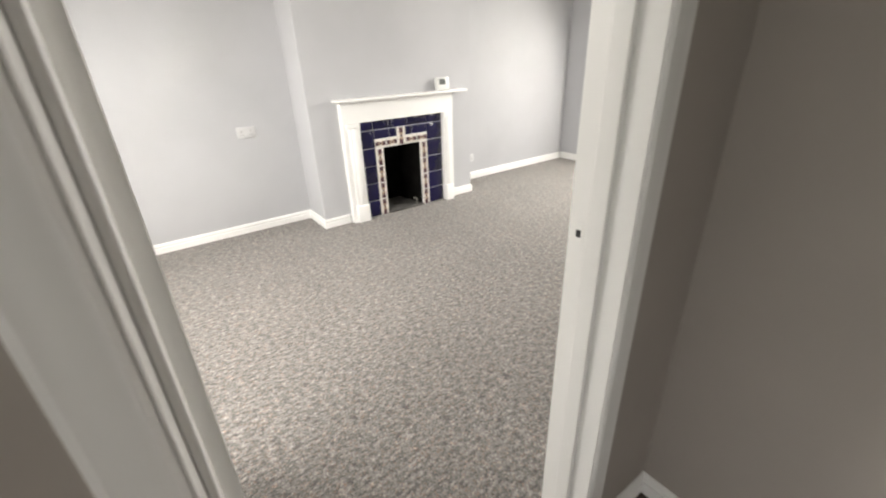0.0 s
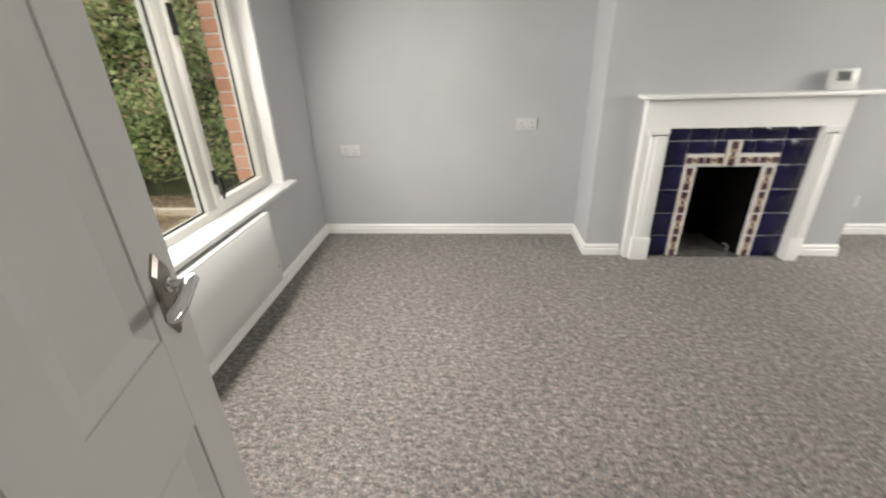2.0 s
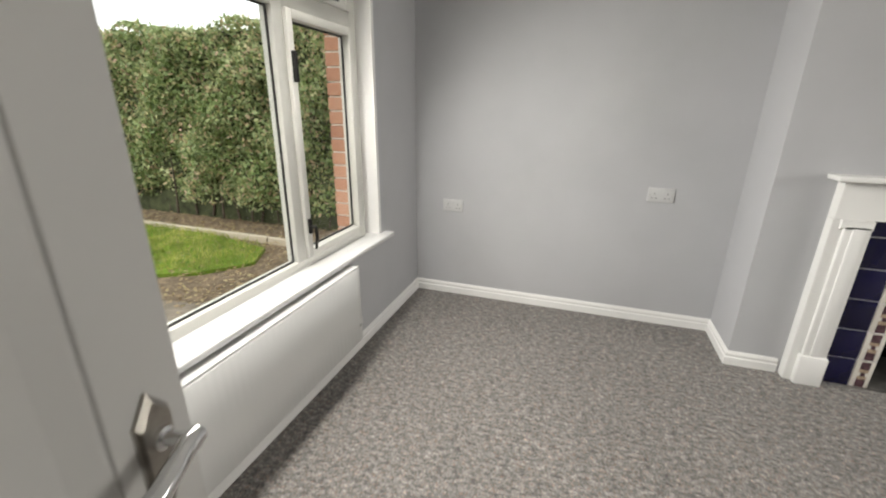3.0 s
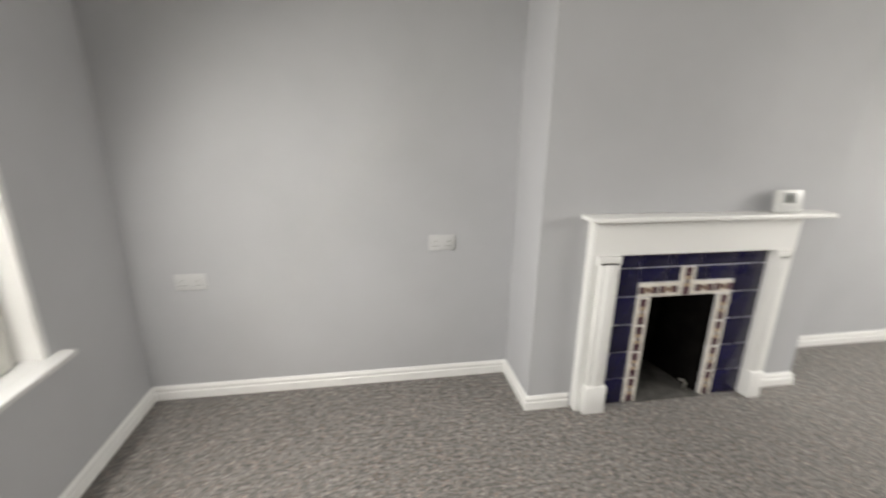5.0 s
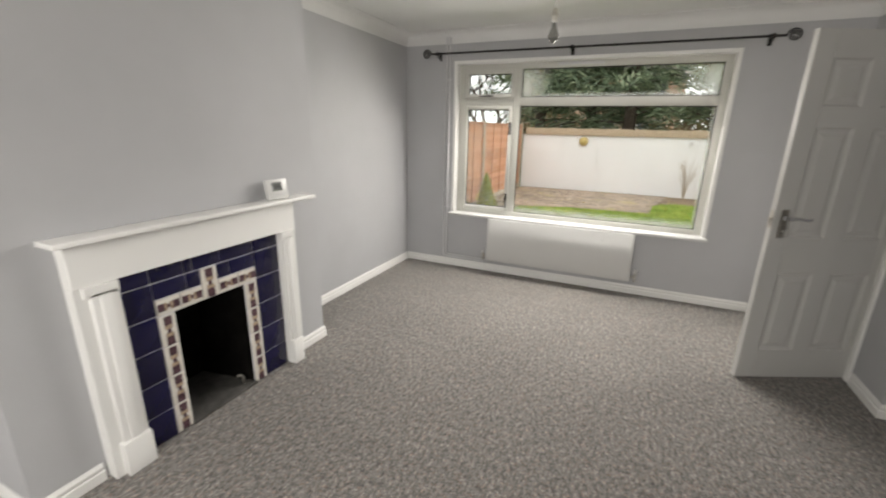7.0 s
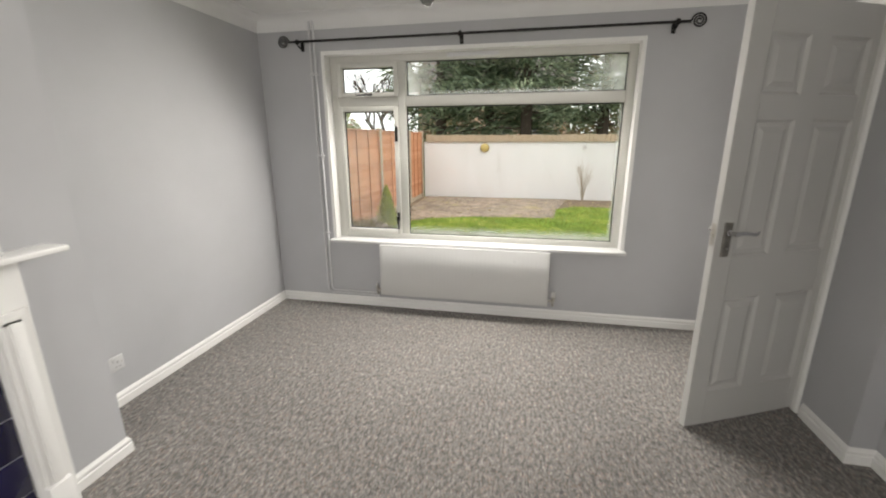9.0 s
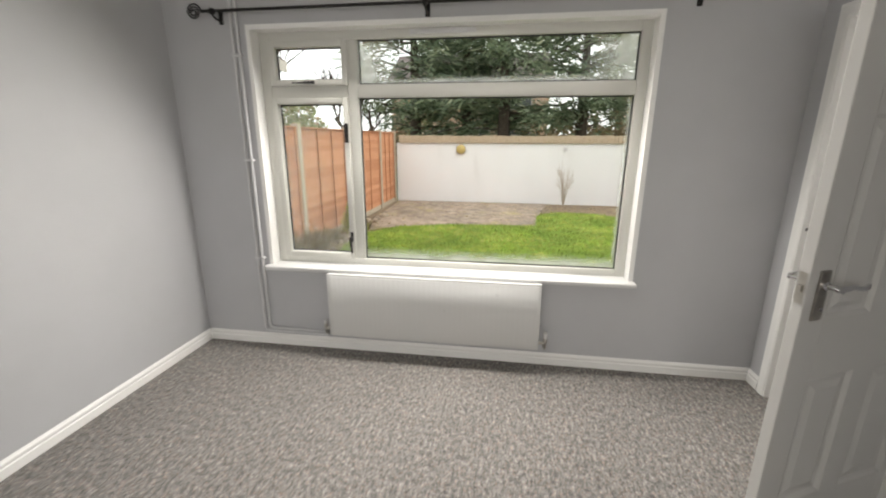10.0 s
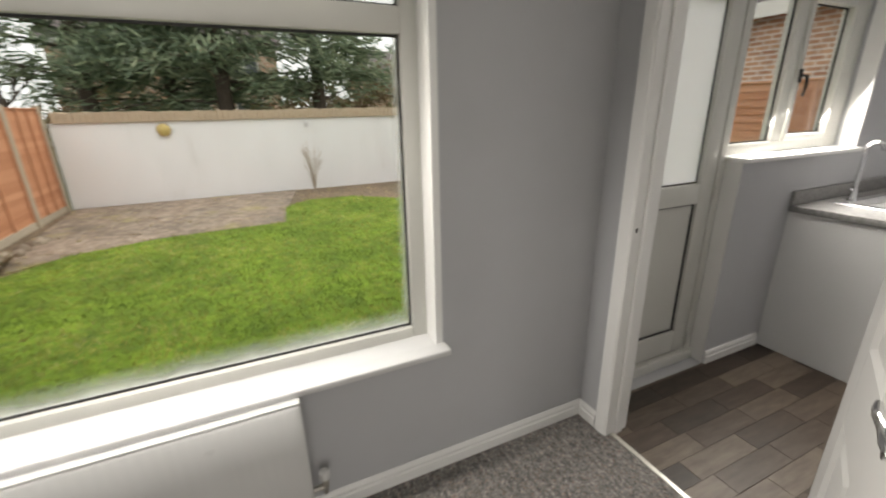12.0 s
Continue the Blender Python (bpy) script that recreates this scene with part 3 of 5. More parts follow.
def panelled_door(label, rows, profile):
    """A leaf that hangs from z at x = 0, runs along +x, and is 35 mm thick, from y = 0 to y = 0.035."""
    W, H, T = 0.762, 1.981, 0.035
    door = thing("door", (0, 0, 0), label, "door", "panelled doors", "")
    cols = [(0.108, 0.342), (0.443, 0.654)]
    bm = bmesh.new()
    box(bm, 0, 0.108, 0, T, 0, H, bevel=0.002, seg=1)
    box(bm, 0.654, W, 0, T, 0, H, bevel=0.002, seg=1)
    ends = [0] + [z for r in rows for z in r] + [H]
    for z0, z1 in zip(ends[::2], ends[1::2]):
        box(bm, 0.108, 0.654, 0, T, z0, z1)
    for z0, z1 in rows:
        box(bm, 0.342, 0.443, 0, T, z0, z1)
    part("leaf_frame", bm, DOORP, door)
    for z0, z1 in rows:
        for x0, x1 in cols:
            pb = bmesh.new()
            for s, y in ((-1, 0.0), (1, T)):
                rings = []
                for inset, deep in profile:
                    yy = y - s * deep
                    rings.append([pb.verts.new(c) for c in ((x0 + inset, yy, z0 + inset), (x1 - inset, yy, z0 + inset), (x1 - inset, yy, z1 - inset), (x0 + inset, yy, z1 - inset))])
                for a, b in zip(rings, rings[1:]):
                    for k in range(4):
                        pb.faces.new((a[k], a[(k + 1) % 4], b[(k + 1) % 4], b[k]))
                pb.faces.new(rings[-1])
            bmesh.ops.recalc_face_normals(pb, faces=pb.faces)
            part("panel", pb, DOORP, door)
    lever(-1, 0.0, door, profile is FLAT)
    lever(1, T, door, profile is FLAT)
    part("latch", boxes((W - 0.0005, W + 0.0012, 0.007, 0.028, 0.96, 1.06), (W, W + 0.010, 0.011, 0.024, 1.0, 1.02), bevel=0.0004), BRASS, door, "dull steel latch plate")
    for z in (0.20, 1.70):
        hb = bmesh.new()
        tube(hb, [(-0.004, T + 0.004, z), (-0.004, T + 0.004, z + 0.085)], 0.006, 10)
        box(hb, -0.0015, 0.0002, 0.004, T, z, z + 0.085)
        part("hinge", hb, BRASS, door, "plain steel butt hinge")
    return door


# the hall door stands open into the room; its face with the knuckles is turned to the window
hall_door = panelled_door("white four-panel door standing open beside the front window", [(0.20, 0.675), (0.872, 1.86)], FLAT)
hall_door.matrix_basis = pose(-0.050, 0.408, 0.008, 0, 0, 102.3)
kitchen_door = panelled_door("white six-panel door standing open to the kitchen", [(0.19, 0.69), (0.90, 1.51), (1.61, 1.85)], FIELDED)
kitchen_door.matrix_basis = pose(3.815, -0.114, 0.008, 0, 0, 115.0)


# ---- windows ----
def bar(rows, x0, x1, bevel=0.004):
    bm = bmesh.new()
    for y0, y1, z0, z1 in rows:
        box(bm, x0, x1, y0, y1, z0, z1, bevel=bevel)
    return bm


def pane(win, x, y0, y1, z0, z1, mat=None, inward=-1, misted=None):
    g = part("pane", boxes((x - 0.004, x + 0.004, y0 - 0.004, y1 + 0.004, z0 - 0.004, z1 + 0.004)), mat or misted or GLASS, win, "obscure glass" if mat else "double glazing misted along its edge" if misted else "clear double glazing")
    g.visible_shadow = False
    lo, hi = sorted((x, x + inward * 0.007))
    b = 0.008
    part("gasket", boxes((lo, hi, y0, y1, z0, z0 + b), (lo, hi, y0, y1, z1 - b, z1), (lo, hi, y0, y0 + b, z0 + b, z1 - b), (lo, hi, y1 - b, y1, z0 + b, z1 - b)), GASKET, win, "thin black glazing seal")


def ring(y0, y1, z0, z1, w):
    return [(y0 - w, y0, z0 - w, z1 + w), (y1, y1 + w, z0 - w, z1 + w), (y0, y1, z0 - w, z0), (y0, y1, z1, z1 + w)]


def casement_handle(win, x, y, z, inward, tall=True):
    bm = bmesh.new()
    if tall:
        box(bm, *sorted((x, x + inward * 0.012)), y - 0.010, y + 0.010, z - 0.035, z + 0.035, bevel=0.003)
        tube(bm, [(x + inward * 0.010, y, z), (x + inward * 0.035, y, z), (x + inward * 0.040, y - 0.004, z - 0.05), (x + inward * 0.032, y - 0.006, z - 0.105)], [0.008, 0.009, 0.008, 0.006], 8)
    else:
        box(bm, *sorted((x, x + inward * 0.012)), y - 0.035, y + 0.035, z - 0.009, z + 0.009, bevel=0.003)
        tube(bm, [(x + inward * 0.010, y, z), (x + inward * 0.034, y, z), (x + inward * 0.036, y + 0.05, z - 0.004), (x + inward * 0.03, y + 0.10, z - 0.002)], [0.008, 0.009, 0.007, 0.006], 8)
    part("window_handle", bm, IRON, win, "dark cast window handle", smooth=40)


def picture_window(name, label, x, inward, dy, vent):
    """A wide upvc window: a narrow opening column at its north end, a fixed light below and above a transom."""
    w = thing(name, (x, 1.85 + dy, 0.6), label, "window", "", "structure")
    a, b = sorted((x + inward * 0.03, x - inward * 0.03))
    Y0, Y1, Z0, Z1 = 0.69 + dy, 3.025 + dy, 0.592, 2.083
    big, top = (0.748 + dy, 2.392 + dy, 0.645, 1.693), (0.748 + dy, 2.385 + dy, 1.772, 2.027)
    side, light = (2.493 + dy, 2.930 + dy, 0.682, 1.658), (2.487 + dy, 2.925 + dy, 1.803, 1.990)
    part("window_frame", bar([(Y0, 0.748 + dy, Z0, Z1), (2.968 + dy, Y1, Z0, Z1), (0.748 + dy, 2.968 + dy, Z0, 0.645), (0.748 + dy, 2.968 + dy, 2.027, Z1), (2.392 + dy, 2.455 + dy, 0.645, 2.027), (0.748 + dy, 2.392 + dy, 1.693, 1.772), (2.455 + dy, 2.968 + dy, 1.695, 1.766)], a, b), UPVC, w, smooth=40)
    sa, sb = sorted((x + inward * 0.046, x - inward * 0.02))
    for nm, s, wd in (("sash", side, 0.037), ("fanlight_sash", light, 0.036)):
        part(nm, bar(ring(*s, wd), sa, sb), UPVC, w, smooth=40)
    for p in (big, top, side, light):
        pane(w, x, *p, inward=inward, misted={big: MISTED, top: MISTED_TOP, side: MISTED_SIDE}.get(p) if vent else None)
    xi = x + inward * 0.046
    casement_handle(w, xi, 2.474 + dy, 0.80, inward)
    hb = bmesh.new()
    box(hb, *sorted((xi, xi + inward * 0.016)), 2.462 + dy, 2.486 + dy, 1.42, 1.54, bevel=0.004)
    part("window_catch", hb, IRON, w, "dark cast window catch")
    casement_handle(w, xi, 2.70 + dy, 1.785, inward, False)
    if vent:
        vb = bmesh.new()
        box(vb, *sorted((x + inward * 0.03, x + inward * 0.042)), 1.66, 2.056, 2.045, 2.072, bevel=0.003)
        for k in range(13):
            box(vb, *sorted((x + inward * 0.042, x + inward * 0.0445)), 1.685 + k * 0.0275, 1.700 + k * 0.0275, 2.052, 2.066)
        part("trickle_vent", vb, PIPE, w, "grey slotted trickle vent")
    return w


picture_window("window_1", "white upvc picture window onto the back garden", 4.83, -1, 0.0, True)
picture_window("window_2", "white upvc picture window onto the front garden", -0.977, 1, -0.075, False)


def trim_and_sill(x_wall, inward, x_frame, y0, y1, z0, z1, tip0, tip1):
    """Plaster reveal bead and the sill board."""
    bm = bmesh.new()
    a, b = sorted((x_wall + inward * 0.004, x_frame - inward * 0.03))
    for r in ((y0, y0 + 0.006, z0, z1), (y1 - 0.006, y1, z0, z1), (y0, y1, z1 - 0.006, z1)):
        box(bm, a, b, *r)
    for r in ((y0 - 0.022, y0, z0, z1 + 0.022), (y1, y1 + 0.022, z0, z1 + 0.022), (y0, y1, z1, z1 + 0.022)):
        box(bm, *sorted((x_wall, x_wall + inward * 0.004)), *r, bevel=0.0015)
    solid("trim", bm, GLOSS, "white painted window reveal", kind="structure")
    sb = bmesh.new()
    box(sb, *sorted((x_wall + inward * 0.062, x_frame - inward * 0.02)), y0 + 0.0005, y1 - 0.0005, z0 - 0.004, z0 + 0.018, bevel=0.0)
    box(sb, *sorted((x_wall + inward * 0.0005, x_wall + inward * 0.066)), tip0, tip1, z0 - 0.006, z0 + 0.0205, bevel=0.007, seg=3)
    solid("sill", sb, SILL, "white painted window board, toned down against the lamps", kind="structure", smooth=40)


trim_and_sill(XE, -1, 4.83, EAST_HOLE[0], EAST_HOLE[1], 0.585, 2.085, 0.655, 3.06)
trim_and_sill(XW, 1, -0.977, WEST_HOLE[0], WEST_HOLE[1], 0.585, 2.085, 0.60, 3.06)


# ---- radiators ----
def radiator(x_wall, inward, y0, y1, z0, z1, label, heads=(True, False)):
    r = thing("radiator", (x_wall + inward * 0.06, (y0 + y1) / 2, z0), label, "radiator", "radiators")
    X = lambda d: x_wall + inward * d
    bm = bmesh.new()
    n = int((y1 - y0 - 0.05) / 0.0333)
    pts = [(y0, 0.098), (y0 + 0.006, 0.104)]
    y = y0 + 0.025
    for k in range(n):
        pts += [(y, 0.105), (y + 0.010, 0.105), (y + 0.014, 0.1048), (y + 0.027, 0.1048), (y + 0.031, 0.105)]
        y += 0.0333
    pts += [(y1 - 0.006, 0.104), (y1, 0.098)]
    low = [bm.verts.new((X(d), yy, z0 + 0.012)) for yy, d in pts]
    top = [bm.verts.new((X(d), yy, z1 - 0.016)) for yy, d in pts]
    lip = [bm.verts.new((X(0.094), yy, z1 - 0.004)) for yy, d in pts]
    foot = [bm.verts.new((X(0.092), yy, z0)) for yy, d in pts]
    for p, q in ((foot, low), (low, top), (top, lip)):
        for k in range(len(pts) - 1):
            bm.faces.new((p[k], p[k + 1], q[k + 1], q[k]))
    bmesh.ops.recalc_face_normals(bm, faces=bm.faces)
    part("front_panel", bm, RAD, r, smooth=50)
    part("back_panel", boxes((*sorted((X(0.030), X(0.040))), y0 + 0.01, y1 - 0.01, z0 + 0.01, z1 - 0.01), (*sorted((X(0.040), X(0.092))), y0 + 0.05, y1 - 0.05, z0 + 0.03, z1 - 0.03)), RAD, r)
    for yy in (y0, y1 - 0.004):
        part("side_panel", boxes((*sorted((X(0.030), X(0.099))), yy, yy + 0.004, z0 + 0.006, z1 - 0.002), bevel=0.001), RAD, r)
    gb = bmesh.new()
    box(gb, *sorted((X(0.030), X(0.036))), y0, y1, z1 - 0.006, z1, bevel=0.001)
    box(gb, *sorted((X(0.090), X(0.098))), y0, y1, z1 - 0.008, z1, bevel=0.002)
    box(gb, *sorted((X(0.0362), X(0.0898))), y0 + 0.001, y1 - 0.001, z1 - 0.006, z1 - 0.002)
    part("top_grille", gb, RAD, r)
    for yy, s, head in ((y0, -1, heads[0]), (y1, 1, heads[1])):
        v = bmesh.new()
        tube(v, [(X(0.06), yy + s * 0.002, z0 + 0.035), (X(0.06), yy + s * 0.045, z0 + 0.035)], 0.011, 10)
        tube(v, [(X(0.06), yy + s * 0.045, z0 + 0.048), (X(0.06), yy + s * 0.045, z0 + 0.012), (X(0.05), yy + s * 0.045, z0 - 0.006), (X(0.003), yy + s * 0.045, z0 - 0.010)], 0.0085, 10)
        lathe(v, (X(0.06), yy + s * 0.045, z0 + 0.040), (0, 0, 1), [(0, 0.013), (0.03, 0.013)], 12)
        vo = part("valve", v, BRASS, r, "dull metal radiator valve", smooth=40)
        k = bmesh.new()
        if head:
            lathe(k, (X(0.06), yy + s * 0.045, z0 + 0.070), (0, 0, 1), [(0, 0.015), (0.005, 0.018), (0.034, 0.017), (0.040, 0.011)], 14)
        else:
            lathe(k, (X(0.06), yy + s * 0.045, z0 + 0.070), (0, 0, 1), [(0, 0.012), (0.02, 0.012), (0.024, 0.008)], 12)
        part("valve_cap", k, PLASTIC, vo, "white plastic valve cap", smooth=40)


radiator(XE, -1, 1.211, 2.602, 0.142, 0.583, "white panel radiator under the garden window")
radiator(XW, 1, 1.16, 2.555, 0.142, 0.565, "white panel radiator under the front window", (False, True))

# heating pipes in the corner by the garden window
pipes = thing("heating_pipes", (4.69, 3.10, 0.1), "pair of painted copper heating pipes down the wall", "pipe")
for yy, zz in ((3.128, 0.105), (3.094, 0.128)):
    bm = bmesh.new()
    tube(bm, [(4.692, yy, 2.37), (4.692, yy, zz + 0.03), (4.692, yy - 0.01, zz + 0.008), (4.692, yy - 0.03, zz), (4.692, 2.66, zz), (4.67, 2.648, zz)], 0.0085, 10)
    part("pipe", bm, PIPE, pipes, smooth=60)
for z in (0.64, 1.3, 1.93):
    part("pipe_clip", boxes((4.682, 4.7095, 3.078, 3.144, z, z + 0.016), bevel=0.003), PIPE, pipes)

# ---- curtain pole ----
pole = thing("curtain_pole", (4.63, 1.85, 2.168), "black iron curtain pole with scrolled ends", "curtain pole")
part("rod", tube(bmesh.new(), [(4.628, 0.43, 2.163), (4.628, 3.27, 2.166)], 0.0085, 12), IRON, pole, smooth=60)
for yy, s in ((3.27, 1), (0.43, -1)):
    pts = []
    for k in range(46):
        a, r = radians(k * 20), 0.046 - 0.00085 * k
        pts.append((4.628, yy + s * (0.046 - r * math.cos(a)), 2.165 + r * math.sin(a) * 0.98))
    part("scroll_finial", tube(bmesh.new(), pts, 0.0052, 8), IRON, pole, "spiral iron finial", smooth=60)
for yy in (3.20, 1.93, 0.51):
    bm = bmesh.new()
    box(bm, 4.702, 4.709, yy - 0.014, yy + 0.014, 2.11, 2.19, bevel=0.003)
    tube(bm, [(4.704, yy, 2.128), (4.665, yy, 2.130), (4.635, yy, 2.140), (4.628, yy, 2.152)], 0.006, 8)
    lathe(bm, (4.628, yy - 0.012, 2.164), (0, 1, 0), [(0, 0.016), (0.006, 0.019), (0.018, 0.019), (0.024, 0.016)], 12)
    part("bracket", bm, IRON, pole, smooth=50)

# ---- pendant lamp ----
lamp = thing("pendant_light", (3.18, 1.82, 2.37), "bare bulb on a white ceiling flex", "ceiling light")
part("ceiling_rose", lathe(bmesh.new(), (3.18, 1.82, 2.371), (0, 0, -1), [(0, 0.048), (0.012, 0.047), (0.022, 0.03), (0.026, 0.008)], 20), PLASTIC, lamp, smooth=50)
part("flex", tube(bmesh.new(), [(3.18, 1.82, 2.35), (3.18, 1.82, 2.10)], 0.0032, 8), PLASTIC, lamp)
part("lampholder", lathe(bmesh.new(), (3.18, 1.82, 2.115), (0, 0, -1), [(0, 0.006), (0.01, 0.013), (0.03, 0.016), (0.034, 0.020), (0.042, 0.020), (0.044, 0.016), (0.07, 0.015)], 16), BRASS, lamp, "grey lampholder", smooth=50)
bulb = part("bulb", lathe(bmesh.new(), (3.18, 1.82, 2.045), (0, 0, -1), [(0, 0.011), (0.02, 0.012), (0.04, 0.020), (0.062, 0.029), (0.085, 0.028), (0.10, 0.018), (0.107, 0.003)], 18), BULB, lamp, "clear glass bulb", smooth=60)

# ---- fireplace ----
fire = thing("fireplace", (1.93, 3.2, 0), "white painted timber fireplace with navy and cream tiles", "fireplace")
FY = 3.190
part("shelf", boxes((1.312, 2.640, 3.098, YB - 0.001, 1.040, 1.062), bevel=0.005), GLOSS, fire, smooth=40)
part("shelf_moulding", sweep(bmesh.new(), [(0, 1.000), (0.004, 1.000), (0.010, 1.012), (0.026, 1.026), (0.034, 1.040), (0, 1.040)], [(2.500, YB - 0.001), (2.500, 3.152), (1.360, 3.152), (1.360, YB - 0.001)][::-1]), GLOSS, fire, smooth=35)
part("frieze", boxes((1.360, 2.500, 3.152, YB - 0.001, 0.866, 1.002), bevel=0.002), GLOSS, fire)
for x0, x1, c0, c1 in ((1.360, 1.515, 1.400, 1.508), (2.387, 2.500, 2.393, 2.466)):
    part("pilaster", boxes((x0, x1, 3.156, YB - 0.001, 0.0, 0.864), bevel=0.002), GLOSS, fire)
    part("pilaster_panel", boxes((c0 + 0.006, c1 - 0.004, 3.138, 3.158, 0.158, 0.838), bevel=0.004), GLOSS, fire, smooth=40)
    m0, m1 = c0 + 0.30 * (c1 - c0), c1 - 0.26 * (c1 - c0)
    part("pilaster_fillet", boxes((m0, m1, 3.126, 3.1385, 0.164, 0.828), bevel=0.005), GLOSS, fire, smooth=40)
    part("pilaster_cap", sweep(bmesh.new(), [(0, 0.824), (0.004, 0.824), (0.012, 0.836), (0.024, 0.848), (0.026, 0.8655), (0, 0.8655)], [(c0 - 0.012, 3.157), (c0 - 0.012, 3.138), (c1, 3.138), (c1, 3.157)]), GLOSS, fire, smooth=35)
    part("plinth", boxes((c0 - 0.006, c1 + 0.003, 3.122, 3.158, 0.0, 0.160), bevel=0.004), GLOSS, fire, smooth=40)
# the tiled slips: joints behind, tiles proud
part("tile_bed", boxes((1.515, 1.737, 3.197, YB - 0.0005, 0, 0.866), (2.128, 2.387, 3.197, YB - 0.0005, 0, 0.866), (1.737, 2.128, 3.197, YB - 0.0005, 0.621, 0.866)), GROUT, fire, "pale grout")


def tile(x0, x1, z0, z1, mat=None, name="tile", front=FY, gap=0.0028):
    return part(name, boxes((x0 + gap, x1 - gap, front, 3.199, z0 + gap, z1 - gap), bevel=0.0025), mat or NAVY, fire, "", 40)


cuts = [0.0, 0.153, 0.313, 0.473, 0.630, 0.785]
for z0, z1 in zip(cuts, cuts[1:]):
    tile(1.517, 1.655, z0, z1)
    tile(2.211, 2.385, z0, z1)
for x0, x1 in ((1.655, 1.811), (1.811, 1.885), (1.975, 2.050), (2.050, 2.211)):
    tile(x0, x1, 0.704, 0.785)
tops = [1.517, 1.651, 1.810, 1.850, 2.003, 2.209, 2.385]
for x0, x1 in zip(tops, tops[1:]):
    tile(x0, x1, 0.785, 0.866)


def motif(x0, x1, z0, z1, upright):
    """A cream border tile with a stepped deco figure in mauve and tan."""
    t = tile(x0, x1, z0, z1, CREAM, "border_tile", FY - 0.001)
    cx, cz, hx, hz = (x0 + x1) / 2, (z0 + z1) / 2, (x1 - x0) / 2, (z1 - z0) / 2
    m = lambda a, b, c, d: (cx + a, cx + b, FY - 0.0022, FY, cz + c, cz + d) if upright else (cx + c, cx + d, FY - 0.0022, FY, cz + a, cz + b)
    wide, long = (hx, hz) if upright else (hz, hx)
    q, e = wide * 0.46, long - 0.006
    for lo, hi in ((-e, -e * 0.40), (e * 0.40, e)):
        part("mauve_figure", boxes(m(-q, q, lo, hi)), MOTIF_DARK, t)
    for lo, hi in ((-e * 0.40, -e * 0.14), (e * 0.14, e * 0.40)):
        part("tan_figure", boxes(m(-q, q, lo, hi)), MOTIF_TAN, t)
    part("mauve_figure", boxes(m(-q * 0.5, q * 0.5, -e * 0.14, e * 0.14)), MOTIF_DARK, t)


bz = [0.0, 0.155, 0.310, 0.465, 0.621]
for z0, z1 in zip(bz, bz[1:]):
    motif(1.655, 1.737, z0, z1, True)
    motif(2.130, 2.211, z0, z1, True)
motif(1.655, 1.770, 0.622, 0.704, False)
motif(1.770, 1.885, 0.622, 0.704, False)
motif(1.975, 2.093, 0.622, 0.704, False)
motif(2.093, 2.211, 0.622, 0.704, False)
motif(1.885, 1.975, 0.622, 0.784, True)
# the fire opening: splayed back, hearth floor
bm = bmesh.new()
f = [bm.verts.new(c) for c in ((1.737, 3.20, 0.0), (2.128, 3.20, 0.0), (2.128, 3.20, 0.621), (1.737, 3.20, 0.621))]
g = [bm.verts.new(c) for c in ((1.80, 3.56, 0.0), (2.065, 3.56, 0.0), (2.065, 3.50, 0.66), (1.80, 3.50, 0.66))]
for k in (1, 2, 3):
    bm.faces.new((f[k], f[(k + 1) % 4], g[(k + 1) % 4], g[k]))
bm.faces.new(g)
part("fireback", bm, SOOT, fire, "sooty fireback, its black deepened for the shade of the opening")
part("hearth", boxes((1.738, 2.127, 3.186, 3.56, 0.0, 0.012), (1.735, 2.13, 3.178, 3.190, 0.0, 0.016), bevel=0.002), HEARTH, fire, "grey cement hearth")
part("gas_stub", tube(bmesh.new(), [(2.085, 3.24, 0.01), (2.085, 3.24, 0.05), (2.080, 3.25, 0.062), (2.060, 3.26, 0.062)], 0.008, 8), BRASS, fire, "capped metal pipe stub", 50)

# ---- thermostat on the shelf ----
th = thing("thermostat", (2.388, 3.15, 1.062), "white wireless room thermostat standing on the mantel shelf", "thermostat")
tm = Matrix.Translation((2.388, 3.15, 1.062)) @ Matrix.Rotation(radians(-8), 4, "X")
part("case", box(bmesh.new(), -0.074, 0.074, -0.012, 0.012, 0.001, 0.113, 0.004, tm), PLASTIC, th, smooth=40)
part("display", box(bmesh.new(), -0.040, 0.034, -0.0135, -0.011, 0.048, 0.098, 0.001, tm), LCD, th, "grey lcd display")
part("digits", box(box(bmesh.new(), -0.022, -0.004, -0.0142, -0.013, 0.060, 0.086, 0, tm), 0.002, 0.020, -0.0142, -0.013, 0.060, 0.086, 0, tm), GASKET, th, "dark display figures")
for k in range(3):
    part("button", box(bmesh.new(), -0.036 + k * 0.027, -0.020 + k * 0.027, -0.0145, -0.011, 0.022, 0.032, 0.001, tm), PIPE, th)
part("stand", box(bmesh.new(), -0.045, 0.045, -0.018, 0.040, 0.0, 0.006, 0.002), PLASTIC, th).matrix_local = Matrix.Translation(Vector((2.388, 3.15, 1.062)) - Vector((2.388, 3.15, 1.062)))


